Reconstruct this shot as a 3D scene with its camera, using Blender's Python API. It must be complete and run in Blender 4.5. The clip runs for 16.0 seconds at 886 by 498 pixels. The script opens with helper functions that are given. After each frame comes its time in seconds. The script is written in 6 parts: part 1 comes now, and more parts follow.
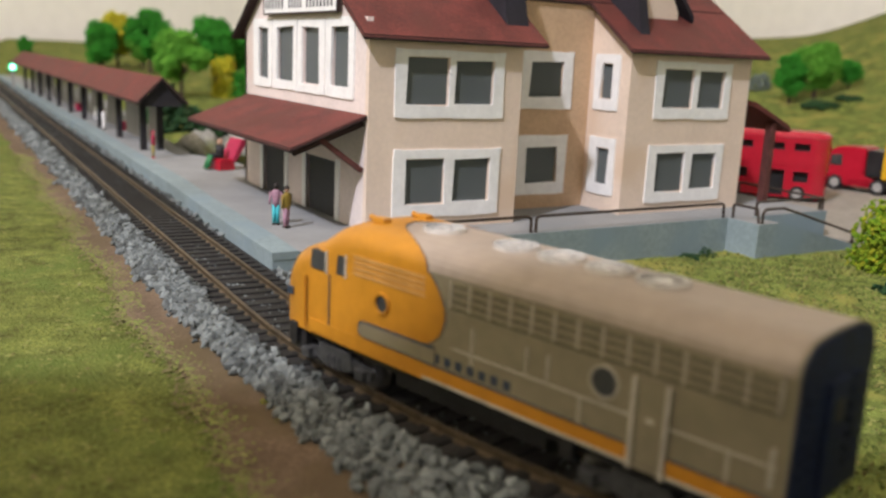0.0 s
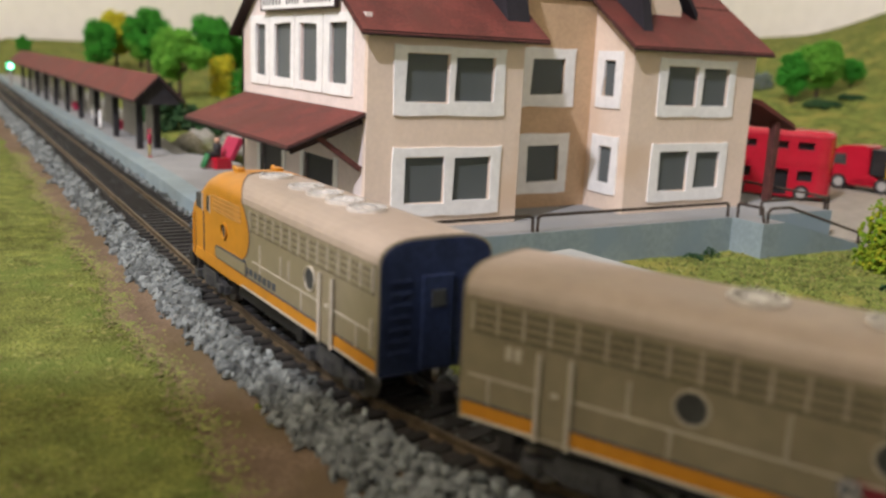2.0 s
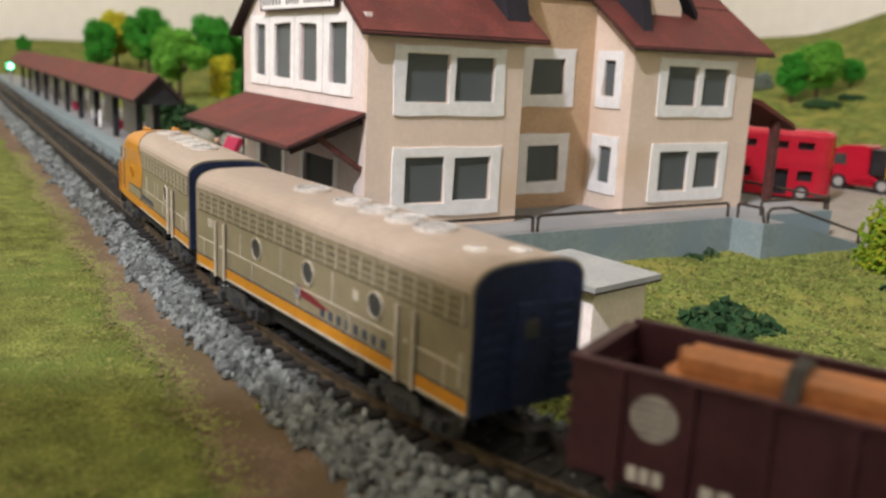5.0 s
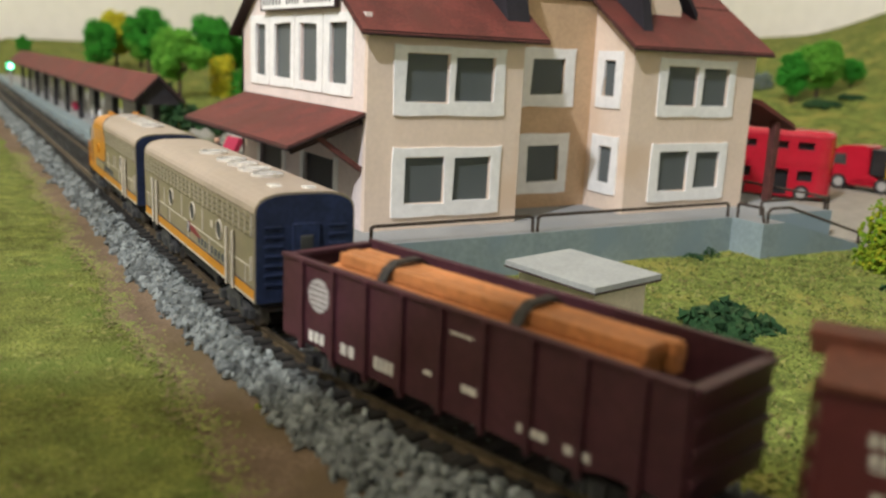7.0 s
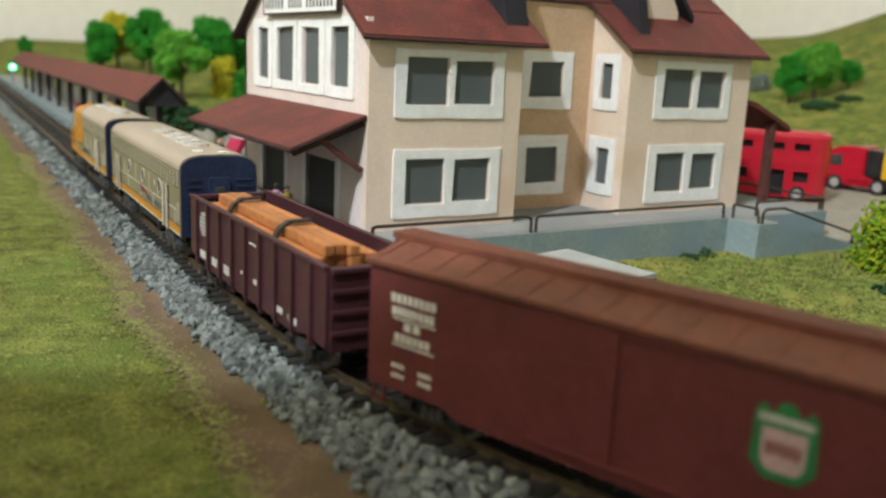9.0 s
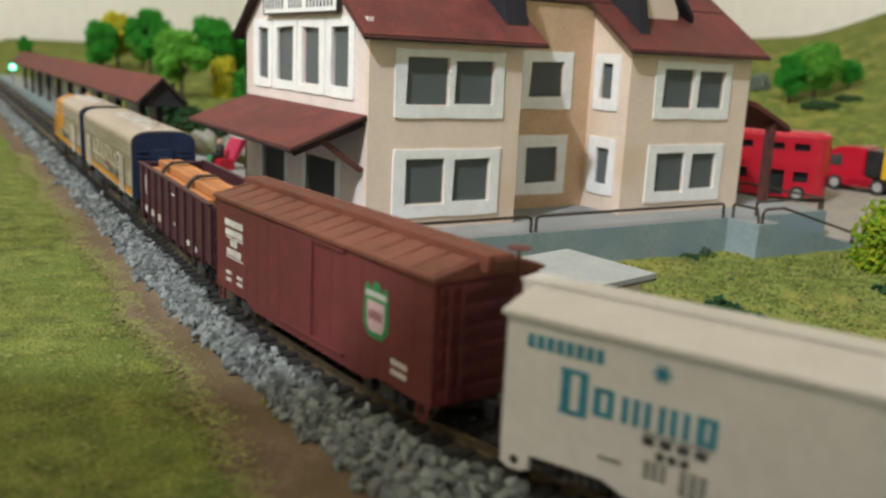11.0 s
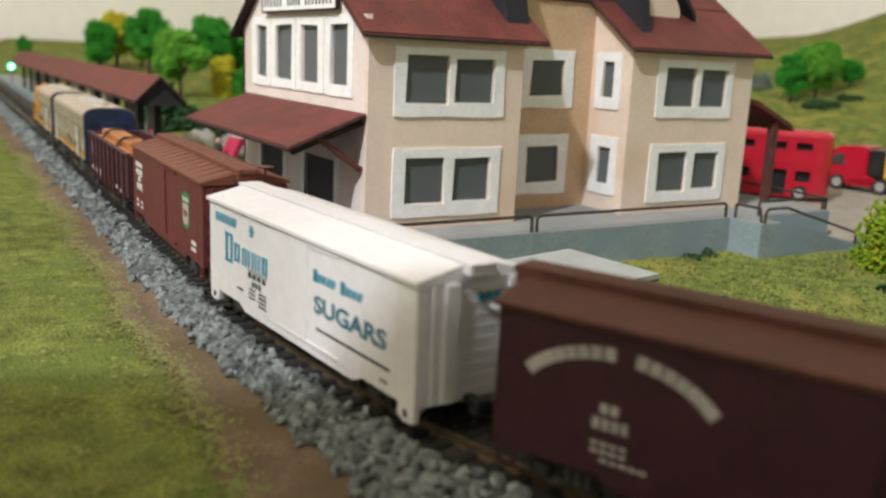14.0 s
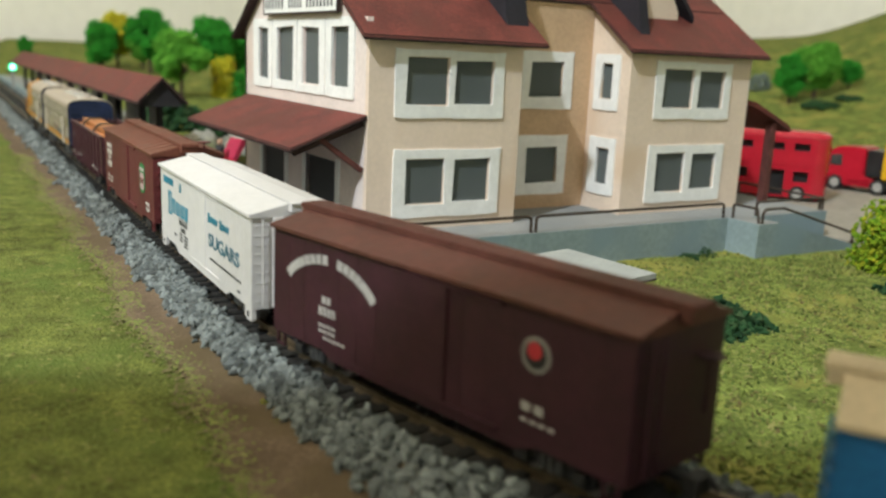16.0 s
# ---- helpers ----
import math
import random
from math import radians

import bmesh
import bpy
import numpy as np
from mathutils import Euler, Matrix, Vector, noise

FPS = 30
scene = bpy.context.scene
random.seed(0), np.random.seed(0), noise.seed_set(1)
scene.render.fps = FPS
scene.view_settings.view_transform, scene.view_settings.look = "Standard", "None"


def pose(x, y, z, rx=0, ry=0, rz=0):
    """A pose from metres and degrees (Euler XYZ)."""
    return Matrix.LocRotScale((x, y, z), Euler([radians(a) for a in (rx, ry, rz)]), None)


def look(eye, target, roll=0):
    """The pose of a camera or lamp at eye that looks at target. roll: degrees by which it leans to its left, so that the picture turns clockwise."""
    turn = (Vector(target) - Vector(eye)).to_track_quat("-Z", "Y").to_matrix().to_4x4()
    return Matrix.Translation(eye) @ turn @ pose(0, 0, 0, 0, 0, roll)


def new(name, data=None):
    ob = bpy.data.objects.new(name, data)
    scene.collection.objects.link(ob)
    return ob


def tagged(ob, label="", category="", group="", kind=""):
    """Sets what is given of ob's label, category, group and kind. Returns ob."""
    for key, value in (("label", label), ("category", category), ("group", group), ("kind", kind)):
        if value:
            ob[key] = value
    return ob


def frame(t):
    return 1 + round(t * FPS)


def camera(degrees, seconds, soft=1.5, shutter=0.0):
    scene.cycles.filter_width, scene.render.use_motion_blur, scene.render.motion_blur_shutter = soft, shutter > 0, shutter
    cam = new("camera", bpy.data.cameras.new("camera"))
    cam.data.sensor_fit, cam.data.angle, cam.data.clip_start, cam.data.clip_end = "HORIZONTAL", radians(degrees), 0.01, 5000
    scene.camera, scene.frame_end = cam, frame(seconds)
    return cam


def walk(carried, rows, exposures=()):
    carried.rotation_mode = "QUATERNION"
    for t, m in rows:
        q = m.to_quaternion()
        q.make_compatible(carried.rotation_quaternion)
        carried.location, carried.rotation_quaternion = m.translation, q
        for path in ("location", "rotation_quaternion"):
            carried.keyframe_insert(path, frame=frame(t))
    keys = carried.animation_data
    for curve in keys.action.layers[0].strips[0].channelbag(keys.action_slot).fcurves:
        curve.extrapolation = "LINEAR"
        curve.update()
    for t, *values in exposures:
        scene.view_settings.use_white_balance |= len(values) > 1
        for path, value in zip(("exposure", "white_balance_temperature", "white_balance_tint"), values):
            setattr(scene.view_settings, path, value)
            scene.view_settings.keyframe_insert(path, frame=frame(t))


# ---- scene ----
# The place is a small railway layout on a table. Lengths below are in layout units of 9 mm.
U = 0.009


def at(x, y, z, rx=0, ry=0, rz=0):
    """A pose in layout units and degrees."""
    return pose(x * U, y * U, z * U, rx, ry, rz)


# ---- camera ----
EYE = Vector((-12.544, -25.407, 5.785))
YAW, PITCH = radians(31.486), radians(12.418)
AHEAD = Vector((math.sin(YAW) * math.cos(PITCH), math.cos(YAW) * math.cos(PITCH), -math.sin(PITCH)))
cam = camera(53.36, 16.0, soft=2.4, shutter=0.5)


def view(slide):
    eye = (EYE + AHEAD * slide) * U
    return look(eye, eye + AHEAD, 2.6465)


NEAR, FAR = 0.54, 0.0
walk(cam, [(0.0, view(FAR)), (0.5, view(0.2)), (0.9, view(NEAR)), (4.0, view(NEAR)), (6.5, view(NEAR)), (8.5, view(NEAR)), (8.9, view(FAR)),
           (11.0, view(FAR)), (12.6, view(FAR)), (12.9, view(NEAR)), (13.6, view(NEAR)), (14.0, view(0.3)), (14.4, view(FAR)), (16.0, view(FAR))],
     exposures=[(0.0, 0.0, 6230, 19), (0.5, 0.0, 6290, 19), (0.9, 0.0, 6350, 20), (4.2, 0.0, 6350, 19), (6.5, 0.0, 6350, 15), (8.5, 0.0, 6300, 5), (8.9, 0.0, 6130, 6), (11.0, -0.06, 6170, 9), (12.6, -0.10, 6220, 11),
                (12.9, -0.10, 6350, 15), (13.6, -0.05, 6350, 15), (14.0, 0.0, 6260, 12), (14.4, 0.0, 6170, 7), (16.0, 0.0, 6170, 4)])
cam.data.dof.use_dof = True
cam.data.dof.focus_distance = 24 * U
cam.data.dof.aperture_fstop = 22.0

# ---- light: a cool room lamp over the table, an added warm fill, and the pale room round it ----
world = bpy.data.worlds.new("room_air")
scene.world = world
world.use_nodes = True
world.node_tree.nodes["Background"].inputs[0].default_value = (0.9, 0.8, 0.66, 1)
world.node_tree.nodes["Background"].inputs[1].default_value = 0.38


def lamp(name, place, target, size, watts, colour):
    data = bpy.data.lights.new(name, "AREA")
    data.shape, data.size, data.energy, data.color = "DISK", size, watts, colour
    ob = new(name, data)
    ob.matrix_world = look(Vector(place), Vector(target))
    return ob


LAMP = Vector((-1.01, -0.52, 1.18))
lamp("room_lamp", LAMP, (0.0, 0.1, 0.0), 0.07, 27.0, (0.92, 0.955, 1.0))
# an unseen warm lamp, added to fill the shade and brighten the far wall
lamp("warm_fill_lamp", (-0.90, -0.25, 1.35), (0.0, 1.50, 0.55), 0.45, 14.0, (1.0, 0.85, 0.66))

# ---- materials ----


def material(name, colour, rough=0.7, metal=0.0, vary=0.12, grain=14.0, fine=90.0, bump=0.25, depth=0.02, dark=None, spec=0.4, stain=0.0, island=0.0, objects=0.0):
    """A painted or natural surface: grain at two sizes (features per layout unit), a relief, and an optional second colour in patches."""
    mat = bpy.data.materials.new(name)
    mat.use_nodes = True
    nt = mat.node_tree
    bsdf = nt.nodes["Principled BSDF"]
    bsdf.inputs["Roughness"].default_value = rough
    bsdf.inputs["Metallic"].default_value = metal
    bsdf.inputs["Specular IOR Level"].default_value = spec
    tc = nt.nodes.new("ShaderNodeTexCoord")

    def noise_at(scale, detail=5.0):
        n = nt.nodes.new("ShaderNodeTexNoise")
        n.inputs["Scale"].default_value = scale / U
        n.inputs["Detail"].default_value = detail
        nt.links.new(tc.outputs["Object"], n.inputs["Vector"])
        return n

    def blend(fac, a, b, kind="MIX"):
        m = nt.nodes.new("ShaderNodeMix")
        m.data_type, m.blend_type = "RGBA", kind
        if isinstance(fac, float):
            m.inputs[0].default_value = fac
        else:
            nt.links.new(fac, m.inputs[0])
        for slot, c in ((6, a), (7, b)):
            if isinstance(c, tuple):
                m.inputs[slot].default_value = (*c, 1)
            else:
                nt.links.new(c, m.inputs[slot])
        return m.outputs[2]

    def ramp(source, lo, hi):
        r = nt.nodes.new("ShaderNodeMapRange")
        r.inputs[1].default_value, r.inputs[2].default_value = lo, hi
        nt.links.new(source, r.inputs[0])
        return r.outputs[0]

    coarse, small = noise_at(grain / 10), noise_at(fine / 10)
    up = tuple(min(1.0, c * (1 + vary)) for c in colour)
    down = tuple(c * (1 - vary) for c in colour)
    col = blend(ramp(coarse.outputs["Fac"], 0.35, 0.65), down, up)
    fleck = blend(ramp(small.outputs["Fac"], 0.35, 0.65), tuple([1 - vary] * 3), tuple([1 + vary] * 3))
    col = blend(1.0, col, fleck, "MULTIPLY")
    if dark is not None:
        patch = noise_at(grain / 28, 8.0)
        col = blend(ramp(patch.outputs["Fac"], 0.52 - stain, 0.66 - stain), col, dark)
    if island > 0 or objects > 0:
        if island > 0:
            g = nt.nodes.new("ShaderNodeNewGeometry")
            rnd = g.outputs["Random Per Island"]
        else:
            g = nt.nodes.new("ShaderNodeObjectInfo")
            rnd = g.outputs["Random"]
        amount = max(island, objects)
        r = nt.nodes.new("ShaderNodeMapRange")
        r.inputs[3].default_value, r.inputs[4].default_value = 1 - amount, 1 + amount
        nt.links.new(rnd, r.inputs[0])
        col = blend(1.0, col, r.outputs[0], "MULTIPLY")
    nt.links.new(col, bsdf.inputs["Base Color"])
    rr = nt.nodes.new("ShaderNodeMapRange")
    rr.inputs[3].default_value, rr.inputs[4].default_value = max(0.03, rough - 0.1), min(1.0, rough + 0.1)
    nt.links.new(coarse.outputs["Fac"], rr.inputs[0])
    nt.links.new(rr.outputs[0], bsdf.inputs["Roughness"])
    b = nt.nodes.new("ShaderNodeBump")
    b.inputs["Strength"].default_value = bump
    b.inputs["Distance"].default_value = depth * U
    nt.links.new(small.outputs["Fac"], b.inputs["Height"])
    nt.links.new(b.outputs["Normal"], bsdf.inputs["Normal"])
    return mat


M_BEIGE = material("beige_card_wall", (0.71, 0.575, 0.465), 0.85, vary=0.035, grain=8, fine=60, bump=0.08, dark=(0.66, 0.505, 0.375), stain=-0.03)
# the front's stronger light is put into this paler pink
M_FRONT = material("pink_wall_lit", (0.71, 0.61, 0.565), 0.85, vary=0.05, grain=8, fine=60, bump=0.15, dark=(0.68, 0.56, 0.50), stain=-0.06)
# ochre recess wall; its darker tone also carries the recess's shade
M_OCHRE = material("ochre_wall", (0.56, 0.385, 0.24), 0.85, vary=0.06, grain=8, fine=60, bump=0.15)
M_TRIM = material("white_window_card", (0.80, 0.79, 0.77), 0.7, vary=0.04, fine=50, bump=0.2)
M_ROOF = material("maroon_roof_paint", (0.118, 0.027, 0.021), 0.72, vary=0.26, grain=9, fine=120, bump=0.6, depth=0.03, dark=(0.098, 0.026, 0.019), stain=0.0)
# dark tone for roof undersides and edges; it puts eave shade into colour
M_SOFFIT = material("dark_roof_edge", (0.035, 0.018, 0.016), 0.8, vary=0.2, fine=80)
M_TIMBER = material("maroon_timber", (0.10, 0.032, 0.026), 0.75, vary=0.2, fine=80)
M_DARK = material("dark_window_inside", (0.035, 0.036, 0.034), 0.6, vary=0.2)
M_DOOR = material("dark_grey_door", (0.030, 0.031, 0.034), 0.6, vary=0.2)
M_PLATFORM = material("pale_grey_platform", (0.255, 0.258, 0.255), 0.9, vary=0.09, grain=6, fine=150, bump=0.5, depth=0.012, dark=(0.225, 0.235, 0.24), stain=-0.02)
M_WALL = material("blue_grey_painted_wall", (0.218, 0.275, 0.285), 0.85, vary=0.08, grain=9, fine=60, bump=0.4, dark=(0.20, 0.265, 0.295), stain=0.0)
M_GRASS = material("yellow_green_flock", (0.146, 0.166, 0.039), 0.95, vary=0.35, grain=11, fine=130, bump=1.0, depth=0.12, dark=(0.125, 0.165, 0.036), stain=0.02, spec=0.1)
M_MEADOW = material("green_flock", (0.150, 0.184, 0.042), 0.95, vary=0.35, grain=12, fine=110, bump=1.0, depth=0.12, dark=(0.28, 0.265, 0.065), stain=0.0, spec=0.1)
M_DIRT = material("brown_soil", (0.140, 0.100, 0.066), 0.95, vary=0.2, grain=10, fine=130, bump=0.8, depth=0.05, dark=(0.115, 0.085, 0.048), spec=0.1)
M_STONE = material("grey_ballast_stone", (0.127, 0.141, 0.138), 0.75, vary=0.2, fine=140, bump=0.6, depth=0.02, island=0.6)
M_STONE_PIECE = material("loose_ballast_stone", (0.127, 0.141, 0.138), 0.75, vary=0.2, fine=140, bump=0.6, depth=0.02, objects=0.6)
M_BED = material("dark_track_bed", (0.022, 0.020, 0.018), 0.95, vary=0.3, fine=120, bump=0.8, depth=0.04)
M_TIE = material("black_plastic_tie", (0.012, 0.0115, 0.0105), 0.7, vary=0.3, fine=90, objects=0.3)
M_RAIL = material("brown_weathered_rail", (0.135, 0.10, 0.06), 0.45, metal=0.6, vary=0.25, fine=60, spec=0.5)
M_YARD = material("grey_yard_paving", (0.27, 0.245, 0.205), 0.95, vary=0.12, fine=150, bump=0.4)
M_CREAM = material("cream_room_wall", (0.90, 0.87, 0.79), 0.9, vary=0.02, grain=0.5, fine=4, bump=0.05)
M_TRUCK_GREY = material("dark_grey_ink", (0.05, 0.05, 0.055), 0.6, vary=0.1)
M_NIGHT = material("blackish_board_paint", (0.018, 0.016, 0.022), 0.8, vary=0.2)
M_IRON = material("dark_fence_wire", (0.06, 0.045, 0.035), 0.5, metal=0.5, vary=0.2)


def glass(name, tint=(0.165, 0.185, 0.185)):
    mat = bpy.data.materials.new(name)
    mat.use_nodes = True
    b = mat.node_tree.nodes["Principled BSDF"]
    b.inputs["Base Color"].default_value = (*tint, 1)
    b.inputs["Roughness"].default_value = 0.25
    b.inputs["Transmission Weight"].default_value = 0.35
    b.inputs["IOR"].default_value = 1.15
    return mat


M_GLASS = glass("grey_film_glazing")

# ---- mesh helpers (lengths in layout units) ----


def part(name, bm, mat, parent=None, label="", m=None, smooth=False):
    """Links a bmesh as one mesh object, under a thing or a part."""
    bmesh.ops.scale(bm, vec=(U, U, U), verts=bm.verts)
    me = bpy.data.meshes.new(name)
    bm.normal_update()
    bm.to_mesh(me)
    bm.free()
    for one in (mat if isinstance(mat, (list, tuple)) else [mat]):
        me.materials.append(one)
    if smooth:
        for f in me.polygons:
            f.use_smooth = True
    ob = new(name, me)
    if m is not None:
        ob.matrix_basis = m
    ob.parent = parent
    if label:
        ob["label"] = label
    return ob


def thing(name, m, label, category, group="", kind=""):
    ob = new(name)
    ob.empty_display_size = 0.005
    ob.matrix_basis = m
    return tagged(ob, label, category, group, kind)


def box(x0, x1, y0, y1, z0, z1, bevel=0.0, bm=None):
    own = bmesh.new()
    r = bmesh.ops.create_cube(own, size=1.0)
    for v in r["verts"]:
        v.co = Vector(((x0 + x1) / 2 + v.co.x * (x1 - x0), (y0 + y1) / 2 + v.co.y * (y1 - y0), (z0 + z1) / 2 + v.co.z * (z1 - z0)))
    if bevel > 0:
        bmesh.ops.bevel(own, geom=own.edges[:], offset=bevel, segments=2, affect="EDGES", profile=0.6)
    return merge(bm, own)


def merge(bm, own):
    if bm is None:
        return own
    me = bpy.data.meshes.new("scratch")
    own.to_mesh(me)
    own.free()
    bm.from_mesh(me)
    bpy.data.meshes.remove(me)
    return bm


def rod(a, b, r, n=8, r2=None, bm=None):
    """A round bar from a to b."""
    own = bmesh.new()
    a, b = Vector(a), Vector(b)
    bmesh.ops.create_cone(own, cap_ends=True, segments=n, radius1=r, radius2=r if r2 is None else r2, depth=(b - a).length)
    turn = (b - a).to_track_quat("Z", "Y").to_matrix().to_4x4()
    bmesh.ops.transform(own, matrix=Matrix.Translation((a + b) / 2) @ turn, verts=own.verts)
    return merge(bm, own)


def beam(a, b, w, h, bm=None):
    """A square bar from a to b."""
    own = bmesh.new()
    a, b = Vector(a), Vector(b)
    bmesh.ops.create_cube(own, size=1.0)
    bmesh.ops.scale(own, vec=(w, h, (b - a).length), verts=own.verts)
    turn = (b - a).to_track_quat("Z", "Y").to_matrix().to_4x4()
    bmesh.ops.transform(own, matrix=Matrix.Translation((a + b) / 2) @ turn, verts=own.verts)
    return merge(bm, own)


def prism(outline, lo, hi, axis="z", bm=None):
    """An outline pulled out along an axis; outline pairs are the other two axes in order."""
    own = bmesh.new()

    def co(p, d):
        return {"x": (d, p[0], p[1]), "y": (p[0], d, p[1]), "z": (p[0], p[1], d)}[axis]

    a = [own.verts.new(co(p, lo)) for p in outline]
    b = [own.verts.new(co(p, hi)) for p in outline]
    own.faces.new(a)
    own.faces.new(b)
    n = len(outline)
    for i in range(n):
        own.faces.new((a[i], a[(i + 1) % n], b[(i + 1) % n], b[i]))
    bmesh.ops.recalc_face_normals(own, faces=own.faces)
    return merge(bm, own)


def loft(rings, bm=None, close=True):
    """A skin over rings of points, all of one length, with closed ends."""
    own = bmesh.new()
    made = [[own.verts.new(p) for p in ring] for ring in rings]
    n = len(rings[0])
    for r0, r1 in zip(made, made[1:]):
        for i in range(n):
            own.faces.new((r0[i], r0[(i + 1) % n], r1[(i + 1) % n], r1[i]))
    if close:
        own.faces.new(made[0])
        own.faces.new(made[-1])
    bmesh.ops.recalc_face_normals(own, faces=own.faces)
    return merge(bm, own)


def wall_with_holes(u0, u1, v0, v1, holes, thick, place):
    """A wall of that thickness with rectangular openings through it; place(u, v, d) gives the corner, d from 0 (face) to thick (inside)."""
    us = sorted({u0, u1, *[h[0] for h in holes], *[h[1] for h in holes]})
    vs = sorted({v0, v1, *[h[2] for h in holes], *[h[3] for h in holes]})
    bm = bmesh.new()
    cache = {}

    def vert(u, v, d):
        if (u, v, d) not in cache:
            cache[(u, v, d)] = bm.verts.new(place(u, v, d))
        return cache[(u, v, d)]

    def solid(i, j):
        if not (0 <= i < len(us) - 1 and 0 <= j < len(vs) - 1):
            return False
        cu, cv = (us[i] + us[i + 1]) / 2, (vs[j] + vs[j + 1]) / 2
        return not any(h[0] < cu < h[1] and h[2] < cv < h[3] for h in holes)

    for i in range(len(us) - 1):
        for j in range(len(vs) - 1):
            if not solid(i, j):
                continue
            a, b, c, d = us[i], us[i + 1], vs[j], vs[j + 1]
            for t in (0.0, thick):
                bm.faces.new([vert(a, c, t), vert(b, c, t), vert(b, d, t), vert(a, d, t)])
            for di, dj, p, q in ((-1, 0, (a, c), (a, d)), (1, 0, (b, c), (b, d)), (0, -1, (a, c), (b, c)), (0, 1, (a, d), (b, d))):
                if not solid(i + di, j + dj):
                    bm.faces.new([vert(*p, 0.0), vert(*q, 0.0), vert(*q, thick), vert(*p, thick)])
    bmesh.ops.recalc_face_normals(bm, faces=bm.faces)
    return bm

# ---- the line of the track ----
XC, SLOPE, Y0, RADIUS = -5.16, 0.0237, -6.18, 30.4
RAIL_Z = -0.30
A0 = math.atan(SLOPE)


def track(s):
    """The track's middle and heading at s along it; s is 0 where the curve ends and the straight begins."""
    o = Vector((XC + SLOPE * Y0, Y0))
    if s >= 0:
        return o + Vector((math.sin(A0), math.cos(A0))) * s, A0
    c = o + Vector((math.cos(A0), -math.sin(A0))) * RADIUS
    th = -s / RADIUS
    v = o - c
    return c + Vector((math.cos(th) * v.x - math.sin(th) * v.y, math.sin(th) * v.x + math.cos(th) * v.y)), A0 - th


def beside(s, off, z):
    p, a = track(s)
    return Vector((p.x + math.cos(a) * off, p.y - math.sin(a) * off, z))


def ease(a, b, x):
    t = min(1.0, max(0.0, (x - a) / (b - a)))
    return t * t * (3 - 2 * t)


def platform_edge(y):
    return float(np.interp(y, [-4, 2.4, 12.6, 25, 40, 70, 120], [-3.92, -3.75, -3.3, -2.95, -2.6, -2.05, -0.9]))


def ground_z(x, y):
    """The height of the land."""
    p, _ = track(y - Y0) if y >= Y0 else track(-math.asin(min(0.99, (Y0 - y) / RADIUS)) * RADIUS)
    off = x - p.x
    west = -0.85 + 0.25 * ease(12, 60, -x)
    south = -1.35
    z = west + (south - west) * ease(2.0, 5.0, off)
    if abs(off) < 2.2:
        z = max(z, -0.85 + (RAIL_Z - 0.22 + 0.85) * (1 - ease(1.15, 2.2, abs(off))))
    z += 0.5 * ease(20, 34, y) * ease(3, 10, off)
    # rising land beyond the yard, and low hills at the far end
    z += 15.5 * ease(34, 100, x - 0.25 * max(0, 40 - y)) * ease(-45, 10, y + 0.4 * x) * (0.85 + 0.15 * math.sin(x * 0.05 + 1)) * (0.87 + 0.30 * ease(0, 36, x - 1.55 * y)) * (1 - 0.7 * ease(60, 150, y))
    z += 3.2 * ease(60, 130, y) * ease(1.0, 9.0, off) + 2.6 * ease(105, 180, y)
    z += (noise.noise((x * 0.35, y * 0.35, 0)) * 0.10 + noise.noise((x * 1.3, y * 1.3, 5)) * 0.045) * ease(1.8, 3.0, abs(off))
    return z


def steps(stops):
    out = []
    for a, b, d in stops:
        n = max(1, round((b - a) / d))
        out += [a + (b - a) * i / n for i in range(n)]
    return out + [stops[-1][1]]


def build_ground():
    xs = steps([(-130, -30, 6), (-30, -12, 1.0), (-12, 12, 0.3), (12, 34, 0.8), (34, 135, 2.5)])
    ys = steps([(-70, -32, 4), (-32, 14, 0.4), (14, 60, 1.2), (60, 200, 4)])
    bm = bmesh.new()
    grid = [[bm.verts.new((x, y, ground_z(x, y))) for x in xs] for y in ys]
    for j in range(len(ys) - 1):
        for i in range(len(xs) - 1):
            f = bm.faces.new((grid[j][i], grid[j][i + 1], grid[j + 1][i + 1], grid[j + 1][i]))
            x, y = (xs[i] + xs[i + 1]) / 2, (ys[j] + ys[j + 1]) / 2
            if x < -4:
                f.material_index = 0
            else:
                f.material_index = 1
    g = part("ground", bm, [M_GRASS, M_MEADOW], smooth=True)
    tagged(g, "yellow-green flocked model landscape with low hills", "ground", kind="structure")


build_ground()


def build_room():
    z0, z1 = -85.0, 190.0
    for name, (x0, x1, y0, y1) in {"wall_north": (-150, 160, 205, 210), "wall_east": (140, 145, -90, 205), "wall_south": (-150, 160, -145, -140), "wall_west": (-155, -150, -145, 210)}.items():
        tagged(part(name, box(x0, x1, y0, y1, z0, z1), M_CREAM), "plain cream painted room wall", "wall", kind="structure")
    tagged(part("ceiling", box(-155, 160, -145, 210, z1, z1 + 4), M_CREAM), "plain cream ceiling of the room", "ceiling", kind="structure")
    tagged(part("floor", box(-155, 160, -145, 210, z0 - 4, z0), M_YARD), "plain floor of the room below the layout", "floor", kind="structure")


build_room()


